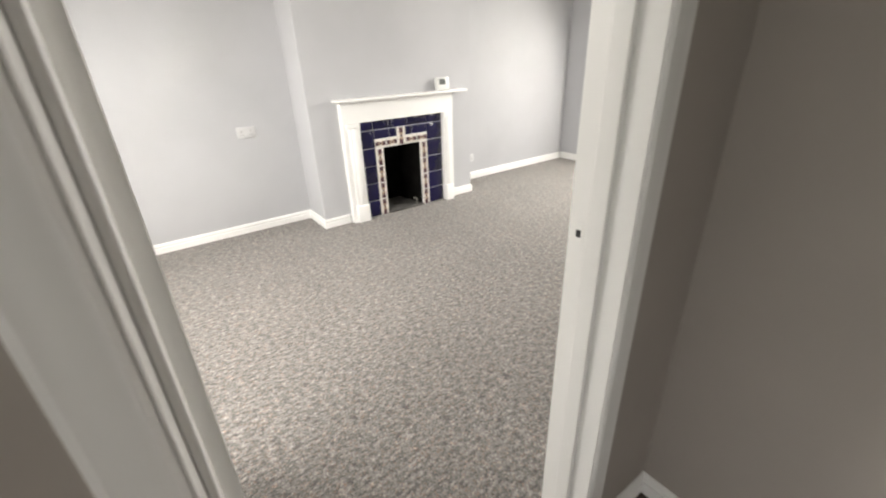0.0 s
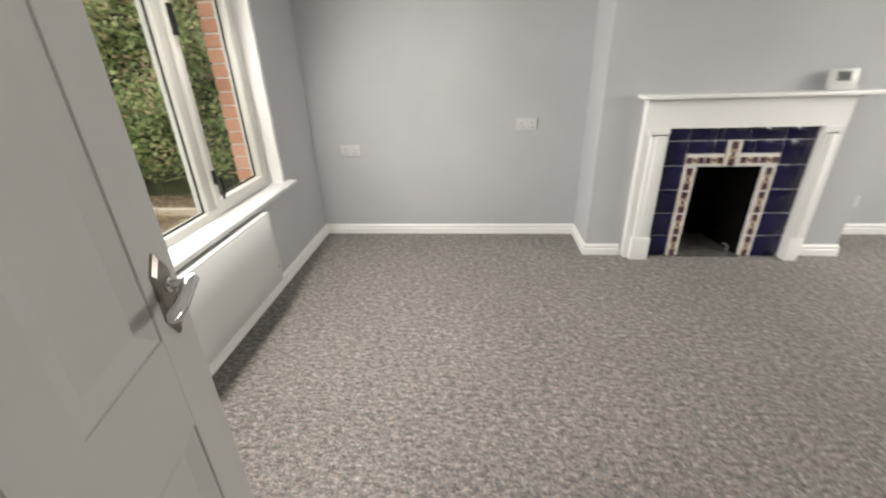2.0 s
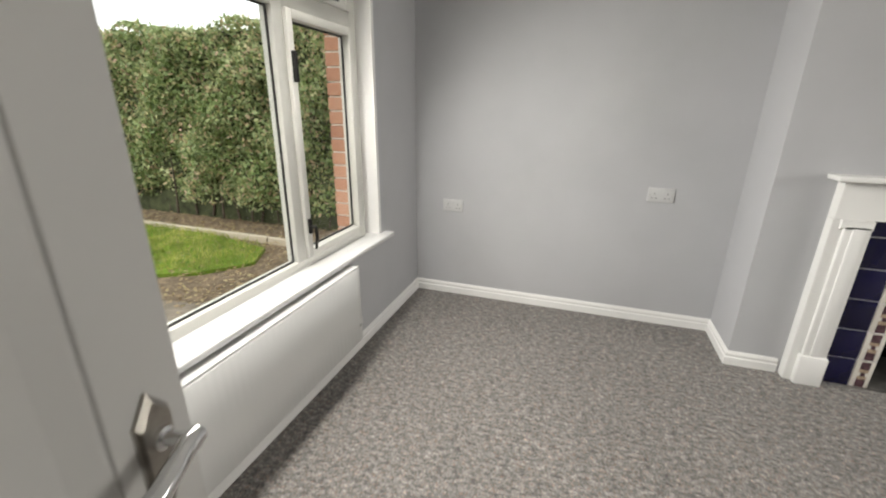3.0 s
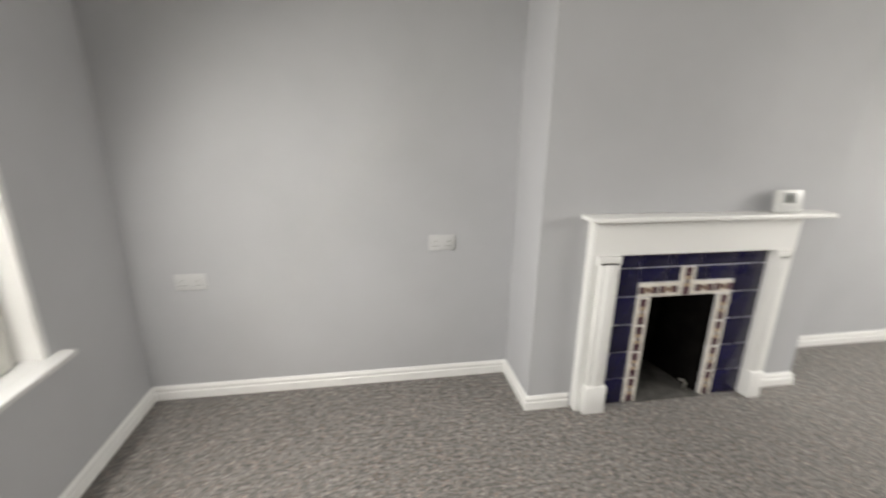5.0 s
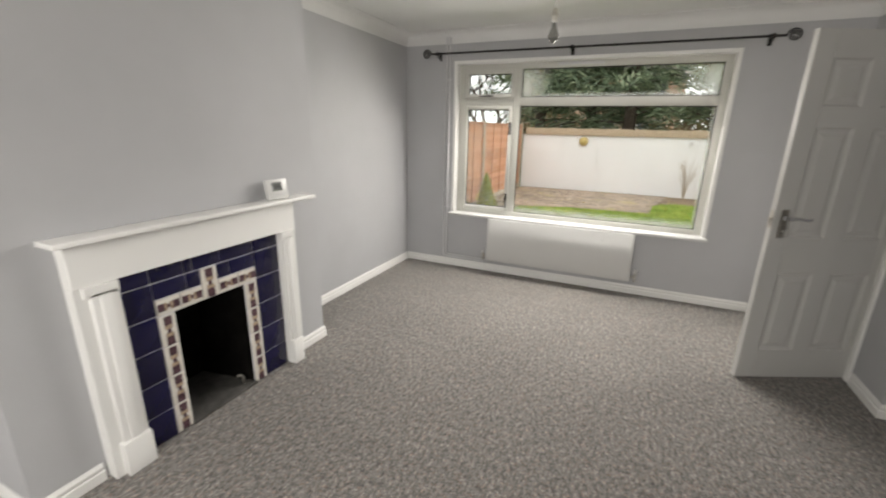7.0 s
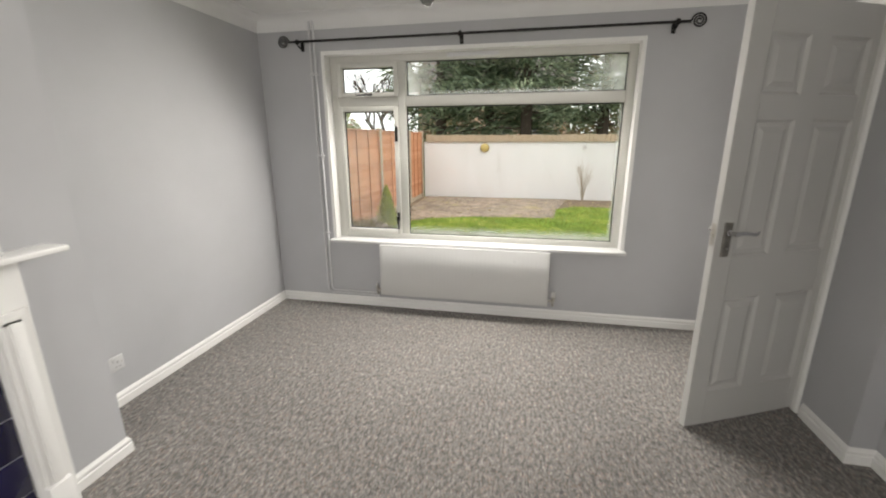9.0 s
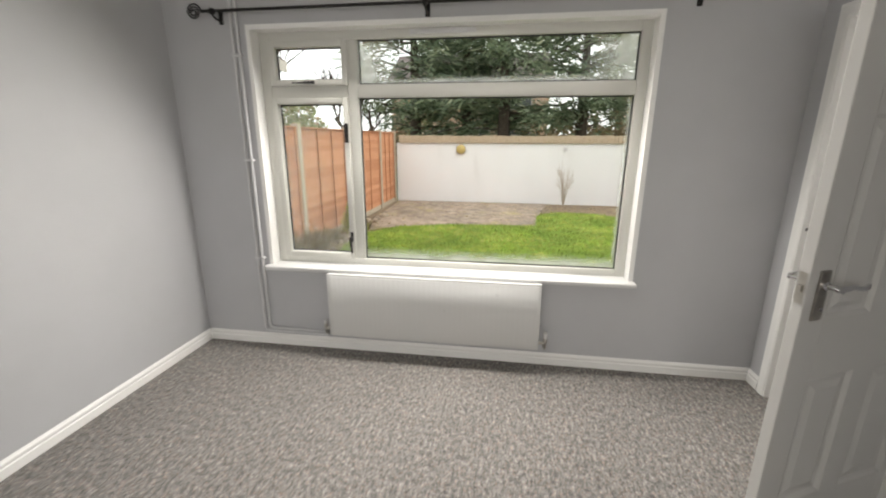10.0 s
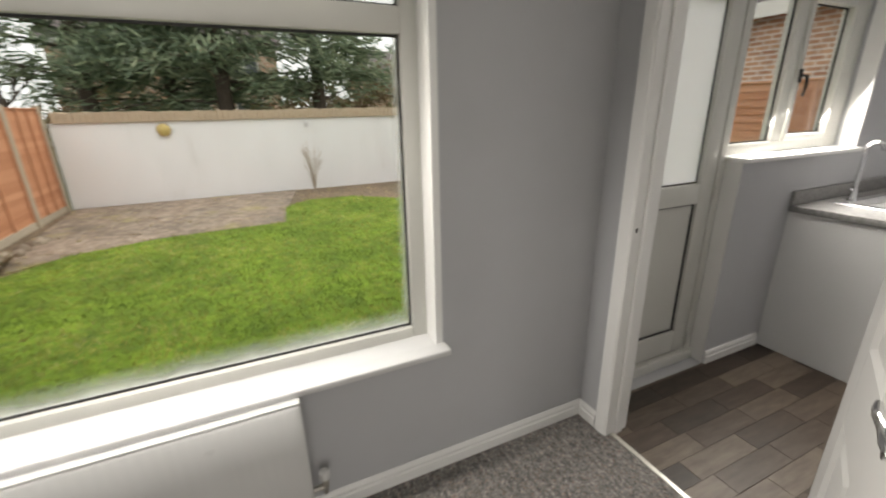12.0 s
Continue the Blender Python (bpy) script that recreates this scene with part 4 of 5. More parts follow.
# ---- sockets ----
def double_socket(x, z, label, y=YN):
    s = thing("wall_socket", (x, y, z), label, "socket", "wall sockets")
    part("faceplate", boxes((x - 0.073, x + 0.073, y - 0.009, y - 0.0002, z - 0.043, z + 0.043), bevel=0.0025), FACEPLATE, s, smooth=40)
    for dx in (-0.036, 0.036):
        part("rocker_switch", boxes((x + dx * 0.45 - 0.006, x + dx * 0.45 + 0.006, y - 0.012, y - 0.008, z + 0.010, z + 0.032), bevel=0.001), FACEPLATE, s)
        for hx, hz, wx, wz in ((0, 0.014, 0.003, 0.005), (-0.011, -0.012, 0.004, 0.003), (0.011, -0.012, 0.004, 0.003)):
            part("pin_hole", boxes((x + dx + hx - wx, x + dx + hx + wx, y - 0.0093, y - 0.0085, z - 0.006 + hz - wz, z - 0.006 + hz + wz)), SLOT, s, "grey pin hole")
    for dx in (-0.03, 0.03):
        part("screw", lathe(bmesh.new(), (x + dx * 2, y - 0.0088, z), (0, -1, 0), [(0, 0.0035), (0.0008, 0.003)], 8), BRASS, s)


double_socket(0.706, 0.842, "white double socket high in the alcove beside the fireplace")
double_socket(-0.597, 0.672, "white double socket near the front window corner")
double_socket(3.045, 0.25, "white double socket low in the far alcove")

# ---- kitchen ----
bd = thing("back_door", (4.83, -0.6, 0.0), "white upvc back door with obscure glass", "door", "", "structure")
part("door_frame", boxes((4.80, 4.87, -1.03, -0.975, 0.0, 2.06), (4.80, 4.87, -0.215, -0.16, 0.0, 2.06), (4.80, 4.87, -0.975, -0.215, 2.0, 2.06), bevel=0.004), UPVC, bd, smooth=40)
part("threshold", boxes((4.775, 4.90, -1.03, -0.16, 0.0, 0.062), bevel=0.006), UPVC, bd, smooth=40)
part("leaf", boxes((4.805, 4.865, -0.972, -0.868, 0.072, 1.995), (4.805, 4.865, -0.312, -0.218, 0.072, 1.995), (4.805, 4.865, -0.868, -0.312, 0.072, 0.208), (4.805, 4.865, -0.868, -0.312, 0.968, 1.073), (4.805, 4.865, -0.868, -0.312, 1.925, 1.995), bevel=0.004), UPVC, bd, smooth=40)
part("lower_panel", boxes((4.828, 4.845, -0.868, -0.312, 0.208, 0.968)), UPVC, bd)
part("panel_gasket", boxes((4.820, 4.830, -0.868, -0.860, 0.208, 0.968), (4.820, 4.830, -0.320, -0.312, 0.208, 0.968), (4.820, 4.830, -0.860, -0.320, 0.208, 0.216), (4.820, 4.830, -0.860, -0.320, 0.960, 0.968)), GASKET, bd)
pane(bd, 4.836, -0.868, -0.312, 1.073, 1.925, OBSCURE)
for z in (0.10, 0.32, 0.98):
    hb = bmesh.new()
    tube(hb, [(4.797, -0.982, z), (4.797, -0.982, z + 0.08)], 0.010, 10)
    part("hinge", hb, UPVC, bd)

kw = thing("window_3", (4.85, -1.57, 1.2), "white upvc kitchen window over a low wall", "window", "", "structure")
part("window_frame", bar([(-1.052, -1.034, 1.205, 2.055), (-2.118, -1.99, 1.205, 2.055), (-1.99, -1.052, 1.205, 1.26), (-1.99, -1.052, 2.0, 2.055), (-1.515, -1.425, 1.26, 2.0)], 4.82, 4.88), UPVC, kw, smooth=40)
part("sash", bar(ring(-1.935, -1.548, 1.292, 1.96, 0.034), 4.806, 4.87), UPVC, kw, smooth=40)
pane(kw, 4.85, -1.425, -1.052, 1.26, 2.0)
pane(kw, 4.85, -1.935, -1.548, 1.292, 1.96)
casement_handle(kw, 4.806, -1.532, 1.60, -1)
solid("sill", boxes((4.672, 4.825, -2.118, -1.012, 1.180, 1.204), bevel=0.005), GLOSS, "white painted kitchen window board", kind="structure", smooth=40)
solid("trim", boxes((4.712, 4.80, -1.0355, -1.0295, 0.001, 1.180), (4.712, 4.80, -2.12, -2.114, 1.204, 2.06)), GLOSS, "white painted kitchen reveal", kind="structure")

unit = thing("sink_unit", (4.40, -2.2, 0), "white kitchen base cabinet under the sink", "cabinet")
part("end_panel", boxes((4.115, 4.709, -1.568, -1.55, 0.0, 0.868), bevel=0.001), UNIT, unit)
part("carcass", boxes((4.135, 4.70, -2.97, -1.569, 0.13, 0.868)), UNIT, unit)
part("kickboard", boxes((4.165, 4.18, -2.97, -1.569, 0.0, 0.13)), UNIT, unit)
for k in range(3):
    d = part("cabinet_door", boxes((4.114, 4.133, -2.030 - k * 0.462, -1.572 - k * 0.462, 0.14, 0.862), bevel=0.002), UNIT, unit)
    part("door_handle", tube(bmesh.new(), [(4.113, -1.60 - k * 0.462, 0.70), (4.09, -1.60 - k * 0.462, 0.70), (4.09, -1.60 - k * 0.462, 0.83), (4.113, -1.60 - k * 0.462, 0.83)], 0.005, 8), STEEL, d)
wt = thing("worktop", (4.40, -2.2, 0.868), "grey speckled laminate worktop", "worktop")
part("top", boxes((4.095, 4.708, -1.80, -1.538, 0.869, 0.907), (4.095, 4.708, -2.97, -2.66, 0.869, 0.907), (4.095, 4.18, -2.66, -1.80, 0.869, 0.907), (4.60, 4.708, -2.66, -1.80, 0.869, 0.907), bevel=0.003), WORKTOP, wt, smooth=40)
part("upstand", boxes((4.690, 4.7085, -2.97, -1.54, 0.907, 0.985), bevel=0.002), WORKTOP, wt)
sk = thing("sink", (4.39, -2.2, 0.9), "stainless steel inset sink with drainer", "sink")
bw = bmesh.new()
loops = []
for x0, x1, y0, y1, z in ((4.175, 4.605, -2.665, -1.795, 0.9075), (4.178, 4.602, -2.662, -1.798, 0.913), (4.213, 4.567, -2.602, -1.858, 0.912), (4.222, 4.558, -2.590, -1.870, 0.78), (4.25, 4.53, -2.56, -1.90, 0.772)):
    loops.append([bw.verts.new(c) for c in ((x0, y0, z), (x1, y0, z), (x1, y1, z), (x0, y1, z))])
for p, q in zip(loops, loops[1:]):
    for k in range(4):
        bw.faces.new((p[k], p[(k + 1) % 4], q[(k + 1) % 4], q[k]))
bw.faces.new(loops[-1])
bmesh.ops.recalc_face_normals(bw, faces=bw.faces)
part("bowl", bw, STEEL, sk, smooth=30)
tap = thing("kitchen_tap", (4.585, -1.93, 0.913), "chrome swan-neck kitchen tap", "tap")
part("spout", tube(bmesh.new(), [(4.588, -1.93, 0.912), (4.588, -1.93, 1.17), (4.584, -1.932, 1.215), (4.570, -1.937, 1.24), (4.548, -1.944, 1.247), (4.528, -1.950, 1.235), (4.522, -1.953, 1.205)], 0.012, 10), CHROME, tap, smooth=60)
part("tap_body", lathe(bmesh.new(), (4.588, -1.93, 0.9125), (0, 0, 1), [(0, 0.026), (0.012, 0.025), (0.02, 0.017), (0.07, 0.017)], 14), CHROME, tap, smooth=50)
part("tap_lever", tube(bmesh.new(), [(4.588, -1.93, 0.975), (4.588, -1.885, 0.985), (4.588, -1.865, 0.99)], 0.006, 8), CHROME, tap, smooth=50)

kfloor = solid("floor_kitchen", boxes((2.42, 4.80, -2.98, -0.118, -0.06, -0.004)), VINYL, "brown wood-plank vinyl kitchen floor", kind="structure")
solid("threshold_strip", boxes((3.782, 4.523, -0.128, -0.106, 0.0008, 0.0045), bevel=0.0015), STRIP, "thin pale metal carpet threshold strip", kind="structure")

# ---- outside: ground ----
GZ = -0.20
g = bmesh.new()
bmesh.ops.create_grid(g, x_segments=8, y_segments=8, size=600)
bmesh.ops.translate(g, verts=g.verts, vec=(0, 0, GZ - 0.06))
solid("ground", g, FAR, "open ground reaching the horizon", kind="structure")


def sheet(name, outline, z, mat, label, kind="structure", depth=0.05):
    bm = bmesh.new()
    top = [bm.verts.new((x, y, z)) for x, y in outline]
    low = [bm.verts.new((x, y, z - depth)) for x, y in outline]
    bm.faces.new(top)
    for k in range(len(top)):
        j = (k + 1) % len(top)
        bm.faces.new((top[k], low[k], low[j], top[j]))
    bmesh.ops.recalc_face_normals(bm, faces=bm.faces)
    return solid(name, bm, mat, label, kind=kind)


LAWN_EDGE = [(5.3, 2.8), (6.2, 3.35), (7.1, 3.72), (8.2, 3.95), (9.2, 3.88), (9.8, 3.45), (10.15, 2.5), (10.2, 1.6), (10.25, 0.85), (11.4, 0.75), (11.9, 0.3), (11.8, -0.6), (11.2, -1.3), (11.1, -4.2), (5.3, -4.2)]
sheet("soil_bed", [(5.0, -4.4), (13.3, -4.4), (13.3, 4.45), (5.0, 4.45)], GZ - 0.01, SOIL, "bare soil bed beside the fence")
sheet("patio", [(9.4, 3.9), (10.0, 4.15), (13.24, 4.3), (13.24, 0.35), (11.9, 0.62), (10.3, 0.8), (10.2, 2.4), (9.85, 3.4)], GZ + 0.012, PATIO, "worn brown paved patch below the white wall")
sheet("lawn", LAWN_EDGE, GZ + 0.02, LAWN, "bright green mown back lawn")
sheet("front_lawn", [(-14, 2.5), (-5.0, 2.9), (-3.9, 3.2), (-3.15, 3.6), (-2.85, 4.0), (-3.05, 4.4), (-4.0, 4.62), (-14, 4.72)], GZ + 0.0, LAWN, "rough green front lawn")
sheet("path", [(-14, 0.2), (-1.14, 0.2), (-1.14, 3.2), (-2.0, 3.25), (-3.0, 3.05), (-4.0, 2.7), (-14, 2.3)], GZ - 0.02, PATH, "worn grey-brown front path")
sheet("hedge_bed", [(-14, 2.2), (-1.2, 2.2), (-1.2, 6.2), (-14, 6.2)], GZ - 0.035, SOIL, "leaf-littered soil under the hedge")
eb = bmesh.new()
for k in range(14):
    box(eb, -3.2 - k * 0.82, -2.4 - k * 0.82, 4.62 + 0.008 * k, 4.67 + 0.008 * k, GZ - 0.05, GZ + 0.045, bevel=0.008)
solid("lawn_edging", eb, CONCRETE, "low concrete lawn edging", kind="structure")


def inside(poly, x, y):
    hit = np.zeros(len(x), bool)
    for (x0, y0), (x1, y1) in zip(poly, poly[1:] + poly[:1]):
        c = (y0 > y) != (y1 > y)
        hit ^= c & (x < (x1 - x0) * (y - y0) / (y1 - y0 + 1e-9) + x0)
    return hit


def quads(name, centres, along, across, mat, taper=0.0):
    """Many small leaves in one mesh: centres and two half-axes each."""
    n = len(centres)
    v = np.stack([centres - along - across * (1 - taper), centres - along + across * (1 - taper), centres + along * 0.2 + across, centres + along, centres + along * 0.2 - across], 1).reshape(-1, 3)
    me = bpy.data.meshes.new(name)
    idx = np.arange(n)[:, None] * 5
    me.from_pydata(v.tolist(), [], (idx + np.array([[0, 1, 2, 3, 4]])).tolist())
    me.materials.append(mat)
    return me


rng = np.random.default_rng(7)


def grass(name, poly, count, high, mat, label, near):
    lo, hi = np.min(poly, 0), np.max(poly, 0)
    x = lo[0] + (hi[0] - lo[0]) * rng.random(count * 3) ** near
    y = rng.uniform(lo[1], hi[1], count * 3)
    ok = inside(poly, x, y)
    x, y = x[ok][:count], y[ok][:count]
    n = len(x)
    x, y = x + rng.normal(0, 0.05, n), y + rng.normal(0, 0.05, n)
    a = rng.uniform(0, 2 * np.pi, n)
    h = high * rng.uniform(0.6, 1.5, n)
    lean = rng.normal(0, 0.38, (n, 2)) * h[:, None]
    base = np.stack([x, y, np.full(n, GZ + 0.018)], 1)
    tip = base + np.stack([lean[:, 0], lean[:, 1], h], 1)
    w = np.stack([np.cos(a), np.sin(a), 0 * a], 1) * 0.0045
    v = np.stack([base - w, base + w, tip], 1).reshape(-1, 3)
    me = bpy.data.meshes.new(name)
    me.from_pydata(v.tolist(), [], (np.arange(n)[:, None] * 3 + np.array([[0, 1, 2]])).tolist())
    me.materials.append(mat)
    tagged(new(name, me), label, "grass", kind="stuff")


grass("grass", LAWN_EDGE, 60000, 0.035, GRASS, "short bright green grass blades of the back lawn", 1.4)
grass("front_grass", [(-9, 2.75), (-5.0, 2.9), (-3.9, 3.2), (-3.15, 3.6), (-2.85, 4.0), (-3.05, 4.4), (-4.0, 4.62), (-9, 4.7)], 16000, 0.045, GRASS, "ragged green grass of the front lawn", 1.0)

# ---- outside: hedge ----
hedge = thing("hedge", (-6.0, 5.5, GZ), "tall clipped green privet hedge", "hedge")
# Dark box behind leaves and stems, standing for the hedge's inner shade.
part("inner_twigs", boxes((-13.5, -1.5, 5.35, 6.2, GZ - 0.03, 2.17)), HEDGECORE, hedge, "dark box standing for the shade inside the hedge")


def hedge_leaves(n, x0, x1, y0, z0, z1):
    x = x0 + (x1 - x0) * rng.random(n)
    z = z0 + (z1 - z0) * rng.random(n) ** 0.9
    top = rng.random(n) < 0.16
    lump = 0.10 * np.sin(x * 2.1 + z * 1.3) + 0.07 * np.sin(x * 5.3 - z * 4.1) + 0.05 * np.sin(z * 9.0 + x * 3.0)
    y = y0 + lump + np.abs(rng.normal(0, 0.10, n)) + 0.10 * np.clip(0.7 - z, 0, 1)
    zt = z1 + 0.05 * np.sin(x * 3.1) + 0.04 * np.sin(x * 7.7) + np.abs(rng.normal(0, 0.035, n))
    y = np.where(top, y0 + rng.random(n) * 1.0, y)
    z = np.where(top, zt, z)
    bare = (z < 0.12) & (rng.random(n) < 0.6)
    c = np.stack([x, y, z], 1)[~bare]
    k = len(c)
    d = rng.normal(0, 1, (k, 3)); d[:, 2] -= 0.3
    d /= np.linalg.norm(d, axis=1)[:, None]
    e = np.cross(d, rng.normal(0, 1, (k, 3)) + np.array([0, 1.2, -0.6]))
    e /= np.linalg.norm(e, axis=1)[:, None]
    s = rng.uniform(0.018, 0.036, (k, 1))
    return c, d * s, e * s * 0.55


me = quads("leaves", *hedge_leaves(95000, -13.4, -1.55, 5.12, 0.0, 2.18), HEDGE, 0.5)
me.transform(Matrix.Translation((6.0, -5.5, -GZ)))
ob = new("leaves", me)
ob.parent = hedge
st = bmesh.new()
for k in range(46):
    x = -1.8 - k * 0.25 + random.uniform(-0.08, 0.08)
    y = 5.28 + random.uniform(-0.05, 0.12)
    tube(st, [(x, y, GZ), (x + random.uniform(-0.1, 0.1), y + 0.02, 0.15), (x + random.uniform(-0.25, 0.25), y + random.uniform(-0.1, 0.1), 0.7)], [0.018, 0.013, 0.006], 6)
part("stems", st, BARK, hedge, "bare brown hedge stems")
lt = rng.uniform([-6, 2.9, GZ - 0.012], [-1.3, 5.3, GZ + 0.008], (5000, 3))
me = quads("leaf_litter", lt, np.c_[rng.normal(0, 0.011, (5000, 2)), rng.normal(0, 0.004, 5000)], np.c_[rng.normal(0, 0.008, (5000, 2)), rng.normal(0, 0.003, 5000)], LITTER)
tagged(new("leaf_litter", me), "dry brown leaf litter under the hedge", "litter", kind="stuff")

st = np.concatenate([rng.uniform([9.3, 0.2, GZ + 0.012], [13.2, 4.3, GZ + 0.018], (700, 3)), rng.uniform([5.3, 3.7, GZ - 0.01], [10.0, 4.4, GZ + 0.02], (1500, 3)), rng.uniform([11.2, -4.0, GZ - 0.01], [13.2, 0.4, GZ + 0.02], (900, 3))])
k = len(st)
me = quads("garden_litter", st, np.c_[rng.normal(0, 0.016, (k, 2)), rng.normal(0, 0.004, k)], np.c_[rng.normal(0, 0.011, (k, 2)), rng.normal(0, 0.003, k)], LITTER)
tagged(new("garden_litter", me), "dead leaves and bits on the paving and soil", "litter", kind="stuff")

# rough stones along the bed by the fence
STONE = pieces("garden_stone", [(0.1, (0.16, 0.125, 0.095)), (0.5, (0.30, 0.245, 0.19)), (0.9, (0.44, 0.38, 0.30))], 0.95, 18, 0.006)


def edging_stone(size):
    bm = bmesh.new()
    bmesh.ops.create_icosphere(bm, subdivisions=2, radius=1.0)
    for v in bm.verts:
        k = 1 + 0.16 * math.sin(v.co.x * 4.1 + size * 60) + 0.13 * math.sin(v.co.y * 5.3 + v.co.z * 3.0)
        v.co = Vector((v.co.x * size * k, v.co.y * size * 0.72 * k, max(v.co.z, -0.45) * size * 0.6 * k))
    return mesh_of(bm, "edging_stone", STONE, 50)


STONES = [edging_stone(q) for q in (0.07, 0.095, 0.12)]
for k in range(22):
    f = k / 21
    x = 8.35 + 2.5 * f + random.uniform(-0.05, 0.05)
    y = 4.02 + 0.10 * math.sin(f * 3.1) + random.uniform(-0.07, 0.07)
    o = new("edging_stone", STONES[k % 3])
    o.matrix_basis = pose(x, y, GZ + 0.025, random.uniform(-12, 12), random.uniform(-12, 12), random.uniform(0, 360))
    tagged(o, "rough brown stone edging the bed by the fence", "stone", "bed edging stones")

# ---- outside: fences ----
BOARD = {}


def fence_run(way_x, y, top, label, posts, side):
    fn = thing("fence", ((way_x[0] + way_x[-1]) / 2, y, GZ), label, "fence", "garden fences")
    for x in posts:
        part("post", boxes((x - 0.055, x + 0.055, y - 0.05, y + 0.05, GZ - 0.05, top + 0.03), bevel=0.012), CONCRETE, fn, "pale concrete slotted post")
    for x0, x1 in zip(posts, posts[1:]):
        a, b = x0 + 0.05, x1 - 0.05
        part("gravel_board", boxes((a, b, y - 0.02, y + 0.02, GZ - 0.05, GZ + 0.10), bevel=0.004), CONCRETE, fn)
        n = 20
        step = (top - 0.03 - (GZ + 0.10)) / n
        key = round(b - a, 3)
        if key not in BOARD:
            bm = bmesh.new()
            vs = [bm.verts.new(c) for c in ((0, 0, 0), (key, 0, 0), (key, side * 0.011, step * 1.12), (0, side * 0.011, step * 1.12), (0, -side * 0.010, 0), (key, -side * 0.010, 0), (key, side * 0.004, step * 1.12), (0, side * 0.004, step * 1.12))]
            for q in ((0, 1, 2, 3), (7, 6, 5, 4), (4, 5, 1, 0), (3, 2, 6, 7), (0, 3, 7, 4), (1, 5, 6, 2)):
                bm.faces.new([vs[i] for i in q])
            bmesh.ops.recalc_face_normals(bm, faces=bm.faces)
            BOARD[key] = mesh_of(bm, "lap_board", FENCE)
        for k in range(n):
            o = new("lap_board", BOARD[key])
            o.parent = fn
            o.location = Vector((a, y + random.uniform(-0.002, 0.002), GZ + 0.10 + k * step)) - BASE[fn]
        for q in np.linspace(a + 0.02, b - 0.02, 4):
            part("batten", boxes((q - 0.02, q + 0.02, y - side * 0.030 if side > 0 else y + 0.012, y - 0.012 if side > 0 else y - side * 0.030, GZ + 0.10, top - 0.02), bevel=0.003), FENCE, fn)
        part("capping", boxes((a, b, y - 0.035, y + 0.035, top - 0.03, top - 0.008), bevel=0.004), FENCE, fn)
    return fn


fence_run((5.0, 13.25), 4.45, 1.62, "orange-stained lap panel fence with concrete posts", [5.05, 6.15, 7.95, 9.78, 11.93, 13.22], 1)
fence_run((5.0, 13.25), -4.45, 1.72, "orange-stained lap fence by the kitchen window", [5.05, 8.05, 12.45], -1)

# ---- outside: white garden wall ----
gw = thing("garden_wall", (13.45, 0.0, GZ), "white rendered garden wall with a brown coping", "garden wall")
part("wall_face", boxes((13.30, 13.55, -6.0, 4.38, GZ - 0.1, 1.345), bevel=0.01), RENDER, gw)
cb = bmesh.new()
for k in range(98):
    y = -5.98 + k * 0.105
    dz = random.uniform(-0.012, 0.012)
    box(cb, 13.25, 13.60, y, y + 0.099, 1.345, 1.53 + dz, bevel=0.006, seg=1)
part("coping", cb, COPING, gw, "brown brick-on-edge coping")
bl = thing("bulkhead_light", (13.28, 2.645, 1.185), "round yellowed bulkhead light on the white wall", "wall light")
part("lens", lathe(bmesh.new(), (13.30, 2.645, 1.185), (-1, 0, 0), [(0, 0.12), (0.03, 0.12), (0.06, 0.10), (0.08, 0.06), (0.085, 0.01)], 20), BULKHEAD, bl, smooth=50)
part("guard", tube(bmesh.new(), [(13.262, 2.645 + 0.122 * math.cos(radians(a)), 1.185 + 0.122 * math.sin(radians(a))) for a in range(0, 361, 20)], 0.009, 6), CONCRETE, bl, smooth=50)
bx = thing("outdoor_socket", (13.29, -0.02, 1.22), "small grey weatherproof box on the white wall", "socket")
part("box_body", boxes((13.24, 13.30, -0.06, 0.02, 1.15, 1.25), bevel=0.008), PIPE, bx)


# ---- outside: plants ----
def twiggy_shrub(at, high, spread, n, label, mat):
    sh = thing("shrub", at, label, "shrub")
    x, y, z = at
    bm = bmesh.new()
    for k in range(n):
        a, r = random.uniform(0, 6.28), random.uniform(0.1, 1) * spread
        h = high * random.uniform(0.5, 1.05)
        p = [(x, y, z), (x + 0.35 * r * math.cos(a), y + 0.35 * r * math.sin(a), z + h * 0.5), (x + r * math.cos(a), y + r * math.sin(a), z + h)]
        tube(bm, p, [0.008, 0.0055, 0.002], 5)
        for j in range(5):
            b = a + random.uniform(-1, 1)
            q = Vector(p[1]).lerp(Vector(p[2]), random.uniform(0.1, 0.8))
            tube(bm, [q, q + Vector((0.11 * math.cos(b), 0.11 * math.sin(b), random.uniform(0.05, 0.14)))], [0.003, 0.0012], 4)
    part("stems", bm, mat, sh)
    return sh


twiggy_shrub((12.75, 0.02, GZ), 1.15, 0.25, 17, "bare leafless shrub against the white wall", TWIG)


